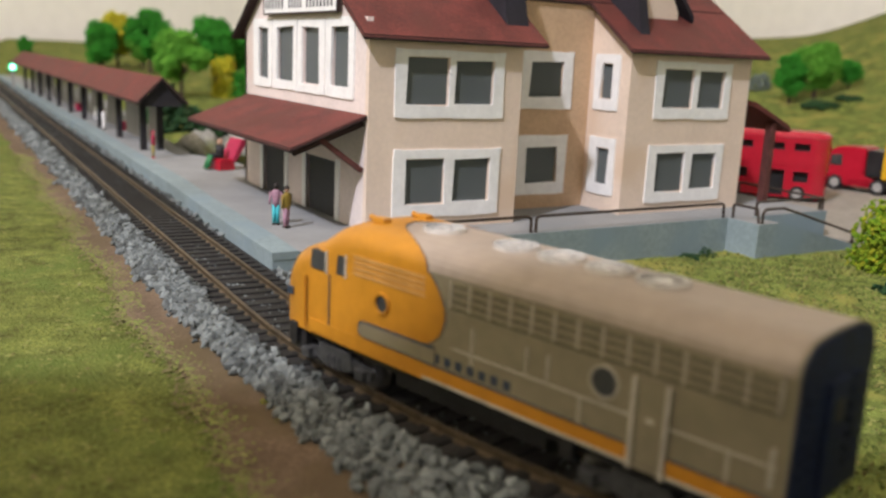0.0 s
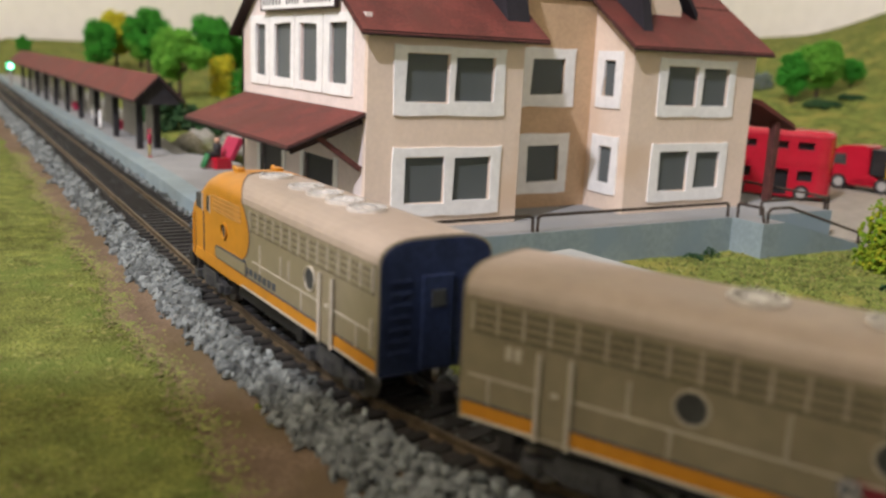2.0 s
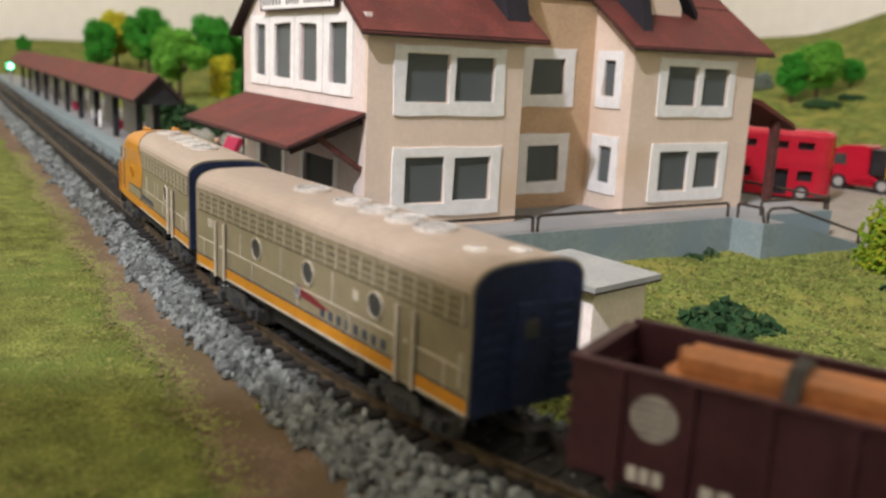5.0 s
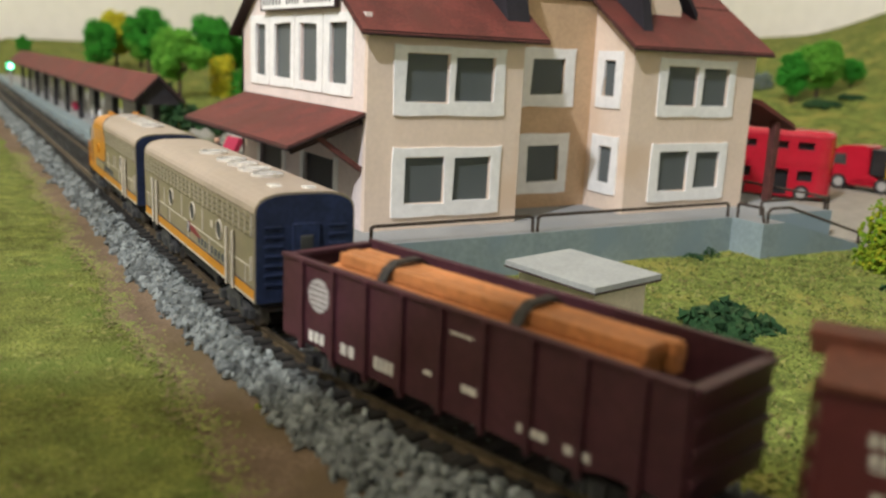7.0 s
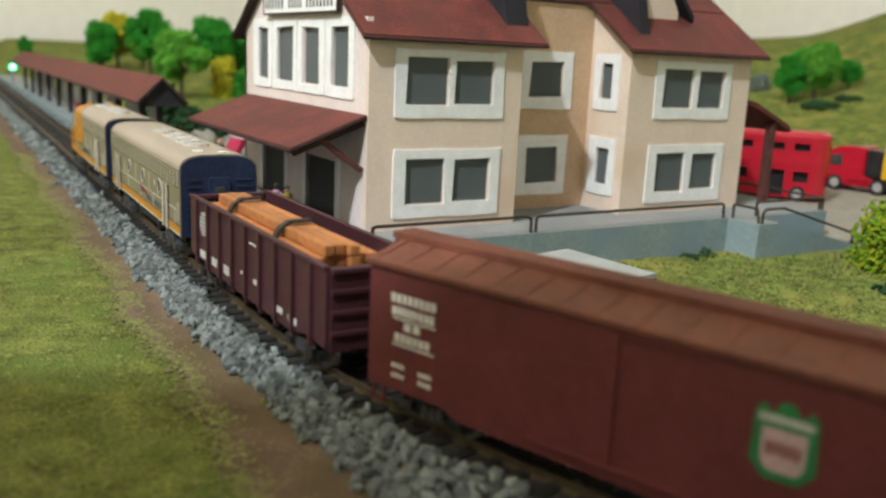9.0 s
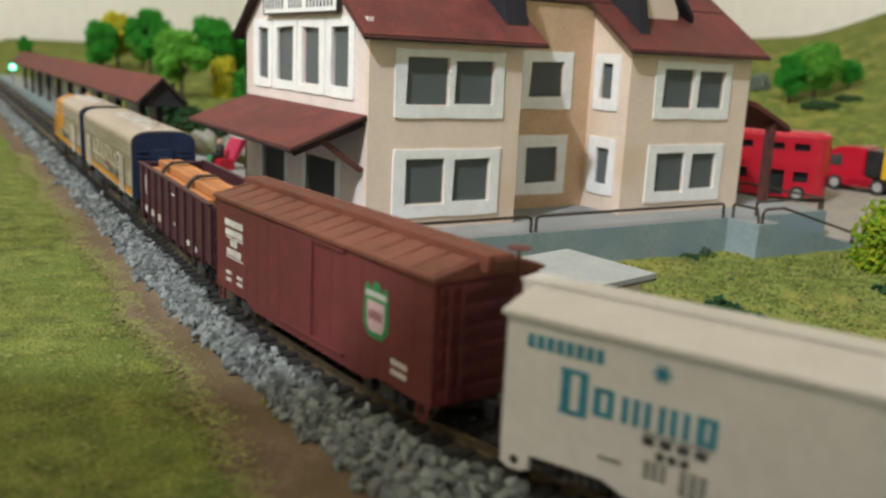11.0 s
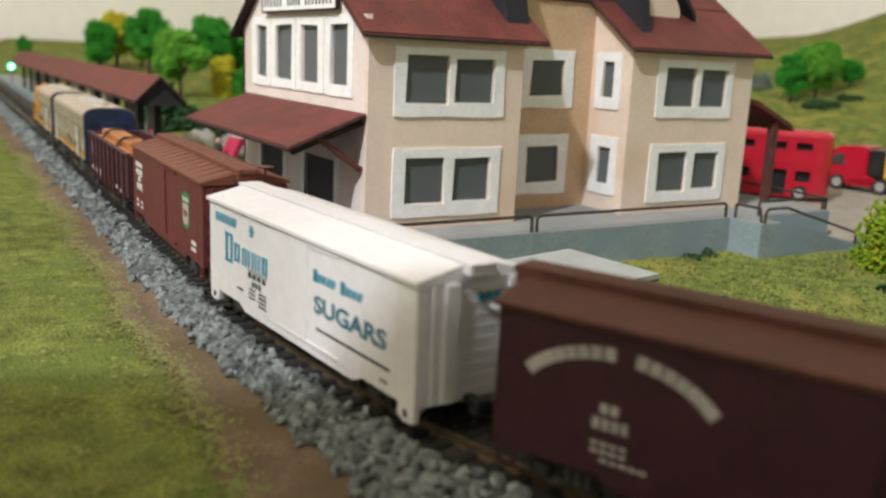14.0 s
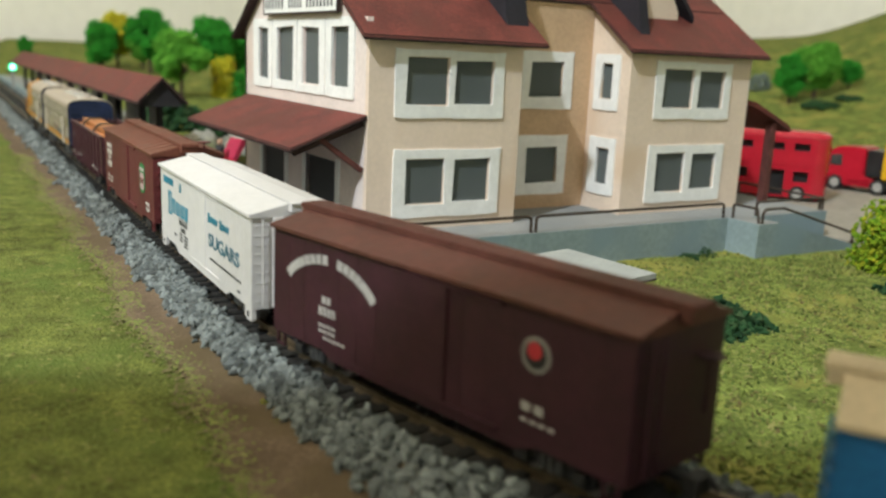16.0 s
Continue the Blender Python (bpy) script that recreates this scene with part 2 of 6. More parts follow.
def build_shade_board():
    """An unseen board, hung at an angle over the near corner of the table and added to shade the nearest ground; its
    edge is set to fit the camera's view.
    """
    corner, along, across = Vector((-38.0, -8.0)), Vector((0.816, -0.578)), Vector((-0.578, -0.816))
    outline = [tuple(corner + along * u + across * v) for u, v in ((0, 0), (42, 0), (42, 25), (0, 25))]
    tagged(part("overhead_shelf", prism(outline, 19.6, 21.0), M_CREAM), "unseen cream board added to shade the near ground", "shelf", kind="structure")
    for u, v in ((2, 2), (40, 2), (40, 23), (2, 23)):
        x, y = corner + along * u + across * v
        tagged(part("shelf_hanger", rod((x, y, 20.5), (x, y, 190.2), 0.25, 8), M_IRON), "added steel rod that hangs the shade board", "hanger", kind="structure")
    tagged(part("layout_table", box(-129, 134, -69, 199, -6.0, -2.4), M_TIMBER), "wooden table board under the model landscape", "table", kind="structure")
    for x in (-120, 125):
        for y in (-60, 190):
            tagged(part("table_leg", box(x - 4, x + 4, y - 4, y + 4, -85, -5.9), M_TIMBER), "square wooden table leg", "table leg", kind="structure")


build_shade_board()


def strip(name, offs, zs, s0, s1, ds, mat, label, category):
    """A ribbon along the track through the given offsets and heights."""
    bm = bmesh.new()
    n = round((s1 - s0) / ds)
    rows = [[bm.verts.new(beside(s0 + (s1 - s0) * i / n, o, z)) for o, z in zip(offs, zs)] for i in range(n + 1)]
    for a, b in zip(rows, rows[1:]):
        for i in range(len(offs) - 1):
            bm.faces.new((a[i], a[i + 1], b[i + 1], b[i]))
    return tagged(part(name, bm, mat, smooth=True), label, category, kind="structure")


def build_path():
    """The bare soil beside the ballast."""
    bm = bmesh.new()
    ys = steps([(-30, 30, 0.5), (30, 120, 3)])
    rows = []
    for y in ys:
        inner = -6.45 + 0.024 * y + 0.08 * math.sin(y * 0.9) if y > -8 else -6.65
        outer = -7.95 + 0.024 * y + 0.14 * math.sin(y * 0.7 + 1) + 0.08 * math.sin(y * 2.1)
        rows.append([bm.verts.new((x, y, ground_z(x, y) + 0.05 - 0.045 * e)) for x, e in ((outer - 0.25, 1.6), (outer, 0), ((outer * 2 + inner) / 3, 0), ((outer + 2 * inner) / 3, 0), (inner, 0), (inner + 0.7, 0))])
    for a, b in zip(rows, rows[1:]):
        for i in range(5):
            bm.faces.new((a[i], a[i + 1], b[i + 1], b[i]))
    tagged(part("soil_strip", bm, M_DIRT, smooth=True), "bare brown soil strip beside the ballast", "soil", kind="structure")


build_path()


def build_track():
    strip("track_bed", [-1.75, -1.4, 1.3, 1.45], [RAIL_Z - 0.46, RAIL_Z - 0.17, RAIL_Z - 0.17, RAIL_Z - 0.45], -34, 190, 1.0, M_BED, "dark bed of the railway track", "track bed")
    t = thing("railway_track", at(0, 0, 0), "weathered brown rails on black ties", "railway track", kind="structure")
    prof = [(-0.085, -0.17), (0.085, -0.17), (0.085, -0.145), (0.025, -0.12), (0.025, -0.05), (0.045, -0.035), (0.045, 0.0), (-0.045, 0.0), (-0.045, -0.035), (-0.025, -0.05), (-0.025, -0.12), (-0.085, -0.145)]
    for side in (-0.62, 0.62):
        n = 224
        rings = [[beside(-34 + i, side + o, RAIL_Z + z) for o, z in prof] for i in range(n + 1)]
        part("rail", loft(rings), M_RAIL, t)
    tie = box(-1.14, 1.14, -0.12, 0.12, RAIL_Z - 0.27, RAIL_Z - 0.125, 0.02)
    first = part("tie", tie, M_TIE, t)
    s, k = -20.0, 0
    while s < 150:
        p, a = track(s)
        ob = first if k == 0 else new("tie", first.data)
        ob.parent = t
        ob.matrix_basis = at(p.x, p.y, 0, 0, 0, -math.degrees(a) + random.uniform(-1, 1))
        s += 0.54 if s < 100 else 1.0
        k += 1


build_track()

# ---- platform, walls and yard ----


def build_platform():
    ys = [-1.9, 0, 4, 8, 12.6, 18, 25, 32, 40, 50, 60, 70, 85, 100, 120]
    west = [(platform_edge(y), y) for y in ys]
    outline = west + [(5.5, 120), (4.5, 70), (2.2, 40), (0.9, 30), (0.35, 22), (1.5, 18.5), (1.7, 16), (4.0, 13), (18.2, 13), (18.2, 3), (21.0, 3), (21.0, -2.0), (16.2, -2.0), (16.2, -3.4), (15.0, -3.4), (15.0, -1.9)]
    bm = prism(outline, -1.7, 0.0)
    for f in bm.faces:
        f.material_index = 0 if abs(f.normal.z) > 0.5 else 1
    tagged(part("platform", bm, [M_PLATFORM, M_WALL]), "pale grey station platform with blue-grey painted edge walls", "platform", kind="structure")
    west_in = [(x, y - 0.02 if y < -1.8 else y) for x, y in west]
    strip_line = [(x - 0.012, y) for x, y in west_in] + [(x + 0.85 + 0.06 * math.sin(y * 0.7), y) for x, y in west_in[::-1]]
    tagged(part("platform_edge", prism(strip_line, -0.2, 0.03), M_WALL), "blue-grey painted edge strip of the platform", "platform edge", kind="structure")
    ramp = prism([(16.2, 0.0), (16.2, -1.7), (21.3, -1.7), (21.3, -1.25)], -3.4, -2.0, "y")
    for f in ramp.faces:
        f.material_index = 0 if f.normal.z > 0.5 else 1
    tagged(part("ramp", ramp, [M_PLATFORM, M_WALL]), "blue-grey painted ramp down from the platform", "ramp", kind="structure")
    yard = prism([(17, 14), (17, 3.1), (21.1, 3.1), (21.1, -2), (21.4, -3.6), (22.5, -5.5), (27, -8), (60, -10), (60, 14)], -1.7, -1.12)
    tagged(part("yard", yard, M_YARD), "flat grey paved yard behind the station", "yard", kind="structure")


build_platform()


# ---- the station ----
EAVE, PITCHED, RIDGE_Y = 6.3, 0.68, 5.97
WT = 0.22


def window(parent, u0, u1, v0, v1, lights, place, deep):
    """A card frame round an opening, with bars and film panes. place(u, v, d): d below 0 stands proud of the wall."""
    def cut(u, v, d):
        a = 0.045 if u0 < u < u1 and v0 < v < v1 else 0.02
        return place(u + a * math.sin(u * 7.3 + v * 11.9 + u0), v + a * math.sin(u * 9.1 - v * 5.7 + 2 * u0), d - 0.06)

    w = part("window_frame", wall_with_holes(u0, u1, v0, v1, lights, 0.10, cut), M_TRIM, parent, "white card frame with uneven cut edges")
    for a, b, c, d in lights:
        bm = bmesh.new()
        bm.faces.new([bm.verts.new(place(u, v, deep)) for u, v in ((a - 0.03, c - 0.03), (b + 0.03, c - 0.03), (b + 0.03, d + 0.03), (a - 0.03, d + 0.03))])
        r = bmesh.ops.extrude_face_region(bm, geom=bm.faces[:])
        off = Vector(place(0, 0, 0.03)) - Vector(place(0, 0, 0))
        bmesh.ops.translate(bm, vec=off, verts=[x for x in r["geom"] if isinstance(x, bmesh.types.BMVert)])
        bmesh.ops.recalc_face_normals(bm, faces=bm.faces)
        part("pane", bm, M_GLASS, w, "dull grey film pane")
    return w


def build_station():
    st = thing("station_building", at(0, 0, 0), "two-storey beige card station with maroon roofs and white windows", "station building")
    south = lambda u, v, d: (u, d, v)
    recess = lambda u, v, d: (u, 2.3 + d, v)
    west = lambda u, v, d: (d, u, v)
    wing_w = lambda u, v, d: (10.95 + d, u, v)
    main = [((0.91, 5.15, 3.72, 5.93), [(1.33, 2.92, 4.15, 5.67), (3.20, 4.70, 4.15, 5.64)]), ((0.95, 5.15, 0.40, 2.69), [(1.36, 2.90, 0.85, 2.35), (3.25, 4.72, 0.84, 2.36)])]
    wing = [((12.25, 16.42, 3.72, 5.93), [(12.65, 14.28, 4.15, 5.63), (14.62, 16.02, 4.12, 5.60)]), ((12.2, 16.38, 0.40, 2.69), [(12.62, 14.22, 0.82, 2.36), (14.58, 15.98, 0.84, 2.36)])]
    mid = [((7.5, 10.0, 3.90, 6.10), [(7.95, 9.52, 4.35, 5.72)]), ((7.5, 9.95, 0.55, 2.88), [(7.95, 9.50, 1.0, 2.45)])]
    slim = [((0.55, 2.0, 3.95, 6.10), [(0.95, 1.60, 4.4, 5.72)]), ((0.45, 2.0, 0.65, 2.9), [(0.85, 1.55, 1.05, 2.45)])]
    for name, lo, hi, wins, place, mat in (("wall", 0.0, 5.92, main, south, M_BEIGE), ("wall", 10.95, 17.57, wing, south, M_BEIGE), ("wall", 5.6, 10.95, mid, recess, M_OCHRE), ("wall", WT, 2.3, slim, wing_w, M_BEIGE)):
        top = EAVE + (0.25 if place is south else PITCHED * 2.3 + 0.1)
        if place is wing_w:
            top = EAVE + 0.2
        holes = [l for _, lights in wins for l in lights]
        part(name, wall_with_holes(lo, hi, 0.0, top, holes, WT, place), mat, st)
        for (a, b, c, d), lights in wins:
            window(st, a, b, c, d, lights, place, WT * 0.35)
    # gable triangle over the wing's side wall
    part("wall", prism([(WT, EAVE + 0.2), (2.3, EAVE + 0.2), (2.3, EAVE + 1.6)], 10.95, 10.95 + WT, "x"), M_BEIGE, st)
    part("wall", box(5.92 - WT, 5.92, WT, 2.3, 0, EAVE + 0.2), M_BEIGE, st)
    # front to the track
    fw = []
    for lo, hi in ((8.95, 10.15), (6.35, 8.05), (3.90, 5.45), (1.42, 2.85)):
        fw.append((lo, hi, 4.55, 6.55))
    doors = [(7.15, 9.6, 0.0, 1.9), (2.35, 5.0, 0.0, 2.02)]
    part("front_wall", wall_with_holes(WT, 11.94, 0.0, EAVE + 0.55, fw + doors, WT, west), M_FRONT, st, "pinkish front wall under the gable, stronger light in its pale colour")
    top = EAVE + 0.55
    gable = [(0.45, top), (11.5, top), (RIDGE_Y, EAVE + PITCHED * (RIDGE_Y + 0.3))]
    part("gable", prism(gable, 0.0, WT, "x"), M_FRONT, st)
    edges = [1.0, 3.35, 5.92, 8.5, 10.75]
    for (lo, hi, c, d), a, b in zip(fw[::-1], edges, edges[1:]):
        window(st, a + 0.04, b - 0.04, 4.22, 6.85, [(lo, hi, c, d)], west, WT * 0.5)
    for lo, hi, c, d in doors:
        dr = part("door", box(0.10, 0.2, lo, hi, c, d, 0.01), M_DOOR, st, "dark grey double door")
        part("door_frame", box(-0.06, 0.08, lo - 0.32, lo, c, d + 0.1, 0.015), M_TRIM, dr, "white door jamb")
        part("door_frame", box(-0.06, 0.08, hi, hi + 0.32, c, d + 0.1, 0.015), M_TRIM, dr, "white door jamb")
    # back and hidden walls
    part("wall", box(0, 17.57, 11.94 - WT, 11.94, 0, EAVE + 0.2), M_BEIGE, st)
    part("wall", box(17.57 - WT, 17.57, WT, 11.94 - WT, 0, EAVE + 0.2), M_BEIGE, st)
    # added floor and partitions; their near-black colour stands for room shade
    part("inner_floor", box(WT, 17.3, 2.6, 11.7, 3.0, 3.15), M_DARK, st, "added near-black floor behind the panes, shade in its colour")
    part("inner_wall", box(WT + 0.05, 17.3, 3.9, 4.0, 0.0, EAVE), M_DARK, st, "added near-black partition behind the panes, shade in its colour")
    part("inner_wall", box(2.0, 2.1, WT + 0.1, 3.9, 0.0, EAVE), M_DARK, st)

    def slab(x0, x1, y0, y1, name="roof"):
        """A pitched roof board rising from y0 to y1."""
        def z(y):
            return EAVE + 0.09 + PITCHED * (min(y, 2 * RIDGE_Y - y) + 0.0)
        th = 0.17
        bm = prism([(y0, z(y0)), (y1, z(y1)), (y1, z(y1) + th), (y0, z(y0) + th)], x0, x1, "x")
        bmesh.ops.bevel(bm, geom=bm.edges[:], offset=0.05, segments=2, affect="EDGES")
        # undersides and edges take the dark tone, eave shade painted in
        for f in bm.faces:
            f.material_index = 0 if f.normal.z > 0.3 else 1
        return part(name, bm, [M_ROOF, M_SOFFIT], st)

    slab(-0.42, 6.75, -0.40, 2.2)
    slab(10.55, 18.25, -0.40, 2.2)
    slab(-0.42, 18.25, 2.2, RIDGE_Y)
    slab(-0.42, 18.25, RIDGE_Y, 12.5)
    # dormers, cut by the upper edge of the view
    part("dormer_side", prism([(0.45, 6.75), (2.6, 8.2), (2.6, 9.6), (1.5, 9.6), (0.9, 8.4)], 5.5, 6.42, "x"), [M_NIGHT], st, "dark dormer side board")
    x0, x1 = 12.35, 14.6
    d = part("dormer", prism([(x0, 7.0), (x1, 7.0), (x1, 7.9), ((x0 + x1) / 2 + 0.2, 9.4), (x0, 8.6)], 1.5, 4.5, "y"), M_BEIGE, st, "beige dormer with dark boards")
    part("dormer_roof", prism([(x1 + 0.62, 7.5), (x1 + 0.62, 7.75), ((x0 + x1) / 2, 9.85), ((x0 + x1) / 2, 9.55)], 1.2, 4.6, "y"), [M_NIGHT], d, "dark sloping dormer board")
    part("dormer_side", prism([(0.45, 6.75), (4.5, 9.5), (4.5, 9.9), (1.5, 9.9), (0.8, 8.2)], 11.75, 12.2, "x"), [M_NIGHT], d, "dark dormer side board")
    # canopy over the doors
    th = 0.16
    can = prism([(0.0, 3.66), (-2.62, 2.62), (-2.62, 2.62 + th), (0.0, 3.66 + th)], 0.0, 11.5, "y")
    bmesh.ops.bevel(can, geom=can.edges[:], offset=0.04, segments=2, affect="EDGES")
    # only the canopy's top keeps the roof colour; the rest carries painted shade
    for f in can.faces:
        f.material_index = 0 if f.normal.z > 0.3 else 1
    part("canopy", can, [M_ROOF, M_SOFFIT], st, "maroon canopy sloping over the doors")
    for y in (0.3, 11.2):
        br = part("bracket", beam((-0.05, y, 2.0), (-1.55, y, 3.05), 0.17, 0.17), M_TIMBER, st, "maroon diagonal canopy bracket")
        part("rafter", beam((-0.02, y, 3.5), (-2.4, y, 2.58), 0.14, 0.14), M_SOFFIT, br)
    # side porch
    por = prism([(17.6, 4.35), (18.6, 4.2), (20.9, 3.25), (21.1, 3.1), (21.1, 3.25), (20.9, 3.45), (18.6, 4.42), (17.6, 4.55)], 0.4, 9.0, "y")
    part("porch_roof", por, [M_ROOF], st, "maroon side porch roof, curved")
    for y in (0.75, 8.5):
        part("post", box(20.0, 20.35, y - 0.17, y + 0.17, 0.0, 3.5, 0.03), M_TIMBER, st, "maroon porch post")
    # sign over the front windows
    sg = part("sign", box(-0.22, -0.10, 2.05, 8.95, 7.03, 8.05, 0.01), M_TRIM, st, "white name board with a dark edge")
    for y0, y1, z0, z1 in ((2.02, 8.98, 6.99, 7.05), (2.02, 8.98, 8.04, 8.1), (2.0, 2.06, 7.0, 8.1), (8.94, 9.0, 7.0, 8.1)):
        part("border", box(-0.25, -0.12, y0, y1, z0, z1), M_SOFFIT, sg)
    # the name on the board belongs to a person: plain bars
    for y0, y1, n in ((8.75, 6.75, 6), (6.35, 5.0, 5), (4.65, 2.25, 8)):
        word = bmesh.new()
        step = (y1 - y0) / n
        for k in range(n):
            a, b = sorted((y0 + step * k, y0 + step * (k + 0.42)))
            box(-0.235, -0.2, a, b, 7.2, 7.58, 0.0, word)
        part("lettering", word, M_TRUCK_GREY, sg, "row of narrow dark letters")


build_station()

# ---- the train: each car's own space has y forwards and z = 0 on the rail ----
M_ORANGE = material("orange_yellow_loco_paint", (0.455, 0.19, 0.011), 0.42, vary=0.06, fine=40, bump=0.08, spec=0.5)
M_ORANGE_DULL = material("dusty_orange_grille", (0.42, 0.215, 0.055), 0.6, vary=0.1, fine=60, spec=0.3)
M_GROOVE_SHADE = material("grille_shade_tone", (0.07, 0.058, 0.038), 0.7, vary=0.1, spec=0.2)
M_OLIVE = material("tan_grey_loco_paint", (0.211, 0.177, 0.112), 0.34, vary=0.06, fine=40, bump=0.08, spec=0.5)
# roof tone set paler than the body, light from above in the colour
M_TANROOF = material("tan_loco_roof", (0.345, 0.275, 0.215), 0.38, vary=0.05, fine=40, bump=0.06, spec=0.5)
# pale tone that puts the glint of raised edges into the colour
M_PALE = material("pale_edge_glint_paint", (0.47, 0.42, 0.34), 0.35, vary=0.1, fine=60, spec=0.5)
M_NAVY = material("navy_car_end", (0.013, 0.021, 0.052), 0.65, vary=0.2, bump=0.1, spec=0.25)
M_FRAME = material("black_underframe", (0.013, 0.012, 0.012), 0.6, vary=0.3)
M_TRUCK = material("grey_truck_plastic", (0.05, 0.05, 0.05), 0.5, metal=0.1, vary=0.25, fine=60)
M_STEEL = material("bright_wheel_steel", (0.42, 0.41, 0.40), 0.3, metal=1.0, vary=0.15)
M_FAN = material("silver_roof_fan", (0.74, 0.72, 0.68), 0.22, metal=0.4, vary=0.15, spec=0.6)
M_FANBED = material("grey_fan_recess", (0.17, 0.155, 0.14), 0.4, metal=0.3, vary=0.15)
M_WINE = material("dark_maroon_gondola", (0.054, 0.0165, 0.0225), 0.5, vary=0.12, fine=60, bump=0.12)
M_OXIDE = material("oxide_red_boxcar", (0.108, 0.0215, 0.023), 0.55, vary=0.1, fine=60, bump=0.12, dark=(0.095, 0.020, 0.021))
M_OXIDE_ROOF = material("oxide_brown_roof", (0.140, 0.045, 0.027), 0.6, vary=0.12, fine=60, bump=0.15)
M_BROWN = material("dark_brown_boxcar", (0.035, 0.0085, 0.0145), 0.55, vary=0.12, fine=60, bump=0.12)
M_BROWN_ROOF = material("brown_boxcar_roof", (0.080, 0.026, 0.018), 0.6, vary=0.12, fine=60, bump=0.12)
M_WHITE = material("white_boxcar_plastic", (0.625, 0.60, 0.595), 0.45, vary=0.03, fine=60, bump=0.1)
M_BLUE = material("blue_car_paint", (0.02, 0.13, 0.32), 0.5, vary=0.08)
M_TAN = material("tan_car_roof", (0.50, 0.40, 0.26), 0.6, vary=0.08)
M_SLATE = material("slate_blue_ink", (0.04, 0.12, 0.165), 0.6, vary=0.1, fine=200)
M_TEAL = material("teal_blue_ink", (0.03, 0.20, 0.29), 0.5, vary=0.1)
M_INK = material("dark_blue_ink", (0.03, 0.045, 0.07), 0.5, vary=0.1)
M_CHALK = material("off_white_ink", (0.58, 0.56, 0.51), 0.6, vary=0.12, fine=200)
M_CHALK_DIM = material("dull_white_ink", (0.36, 0.34, 0.32), 0.6, vary=0.15, fine=200)
M_FADED = material("faded_grey_ink", (0.19, 0.18, 0.165), 0.6, vary=0.15, fine=200)
M_LOG = material("orange_tan_wood", (0.41, 0.160, 0.052), 0.55, vary=0.16, grain=14, fine=70, bump=0.25, objects=0.12)
M_STRAP = material("black_strap", (0.02, 0.018, 0.016), 0.6, vary=0.2)
M_GREEN = material("green_emblem_ink", (0.02, 0.16, 0.05), 0.5, vary=0.1)
M_PINK = material("pale_pink_ink", (0.45, 0.30, 0.31), 0.5, vary=0.1)
M_CRIMSON = material("dark_red_emblem_ink", (0.15, 0.014, 0.022), 0.5, vary=0.1)
M_RED = material("red_emblem_ink", (0.40, 0.025, 0.035), 0.5, vary=0.1)

CARS, WHEELS = [], []
HALF = 1.08


def section(half, z0, top, drop=0.42, n=14):
    """A body's outline across: straight sides and an arched roof with round shoulders."""
    z1 = top - drop
    pts = [(-half, z0), (half, z0)]
    for i in range(n + 1):
        a = math.pi * i / n
        c, s = math.cos(a), math.sin(a)
        pts.append((half * math.copysign(abs(c) ** 0.55, c), z1 + drop * max(0.0, s) ** 0.85))
    return pts


def shell(rows):
    """A body skin from rows of (y, half, z0, top, drop)."""
    return loft([[(x, y, z) for x, z in section(half, z0, top, drop)] for y, half, z0, top, drop in rows])


def plate(outline, proud=0.014, deep=0.03, side=-1, half=HALF):
    """A thin flat plate on a car's side; the outline is in (y, z)."""
    a, b = side * (half - deep), side * (half + proud)
    return prism(outline, min(a, b), max(a, b), "x")


def ring(y, z, r, r2, side, half=HALF, proud=0.05, n=20):
    """A round rim on a car's side."""
    own = bmesh.new()
    rows = []
    for rr, d in ((r, -0.02), (r, proud), (r2, proud), (r2, -0.02)):
        rows.append([own.verts.new((side * (half + d), y + rr * math.cos(2 * math.pi * i / n), z + rr * math.sin(2 * math.pi * i / n))) for i in range(n)])
    for a, b in zip(rows, rows[1:] + rows[:1]):
        for i in range(n):
            own.faces.new((a[i], a[(i + 1) % n], b[(i + 1) % n], b[i]))
    bmesh.ops.recalc_face_normals(own, faces=own.faces)
    return own


def disc(y, z, r, n=20, squash=1.0):
    return [(y + r * squash * math.cos(2 * math.pi * i / n), z + r * math.sin(2 * math.pi * i / n)) for i in range(n)]


def quad(y0, y1, z0, z1):
    return [(y0, z0), (y1, z0), (y1, z1), (y0, z1)]


def bars(parent, y0, y1, z, h, count, mat, label, side=-1, half=HALF, slant=0.0, gap=0.32):
    """A row of letter-sized marks from y0 towards y1, as one part."""
    bm = bmesh.new()
    step = (y1 - y0) / count
    for i in range(count):
        a, b = y0 + step * i, y0 + step * (i + 1 - gap)
        merge(bm, plate([(a, z), (b, z), (b + slant, z + h), (a + slant, z + h)], 0.012, 0.02, side, half))
    return part("lettering", bm, mat, parent, label)


def letters(parent, text, y, z, size, mat, label, side=-1, half=HALF, stretch=1.0):
    """Raised letters on a car's side, reading towards the rear on the left side."""
    cu = bpy.data.curves.new("lettering", "FONT")
    cu.body, cu.size, cu.extrude, cu.offset = text, size, 0.012, 0.012
    tmp = bpy.data.objects.new("lettering", cu)
    me = bpy.data.meshes.new_from_object(tmp)
    bpy.data.objects.remove(tmp)
    me.transform(Matrix.Diagonal((U * stretch, U, U, 1)))
    me.materials.clear()
    me.materials.append(mat)
    ob = new("lettering", me)
    turn = Matrix(((0, 0, side, 0), (side, 0, 0, 0), (0, 1, 0, 0), (0, 0, 0, 1)))
    ob.matrix_basis = at(side * half, y, z) @ turn
    ob.parent = parent
    ob["label"] = label
    return ob


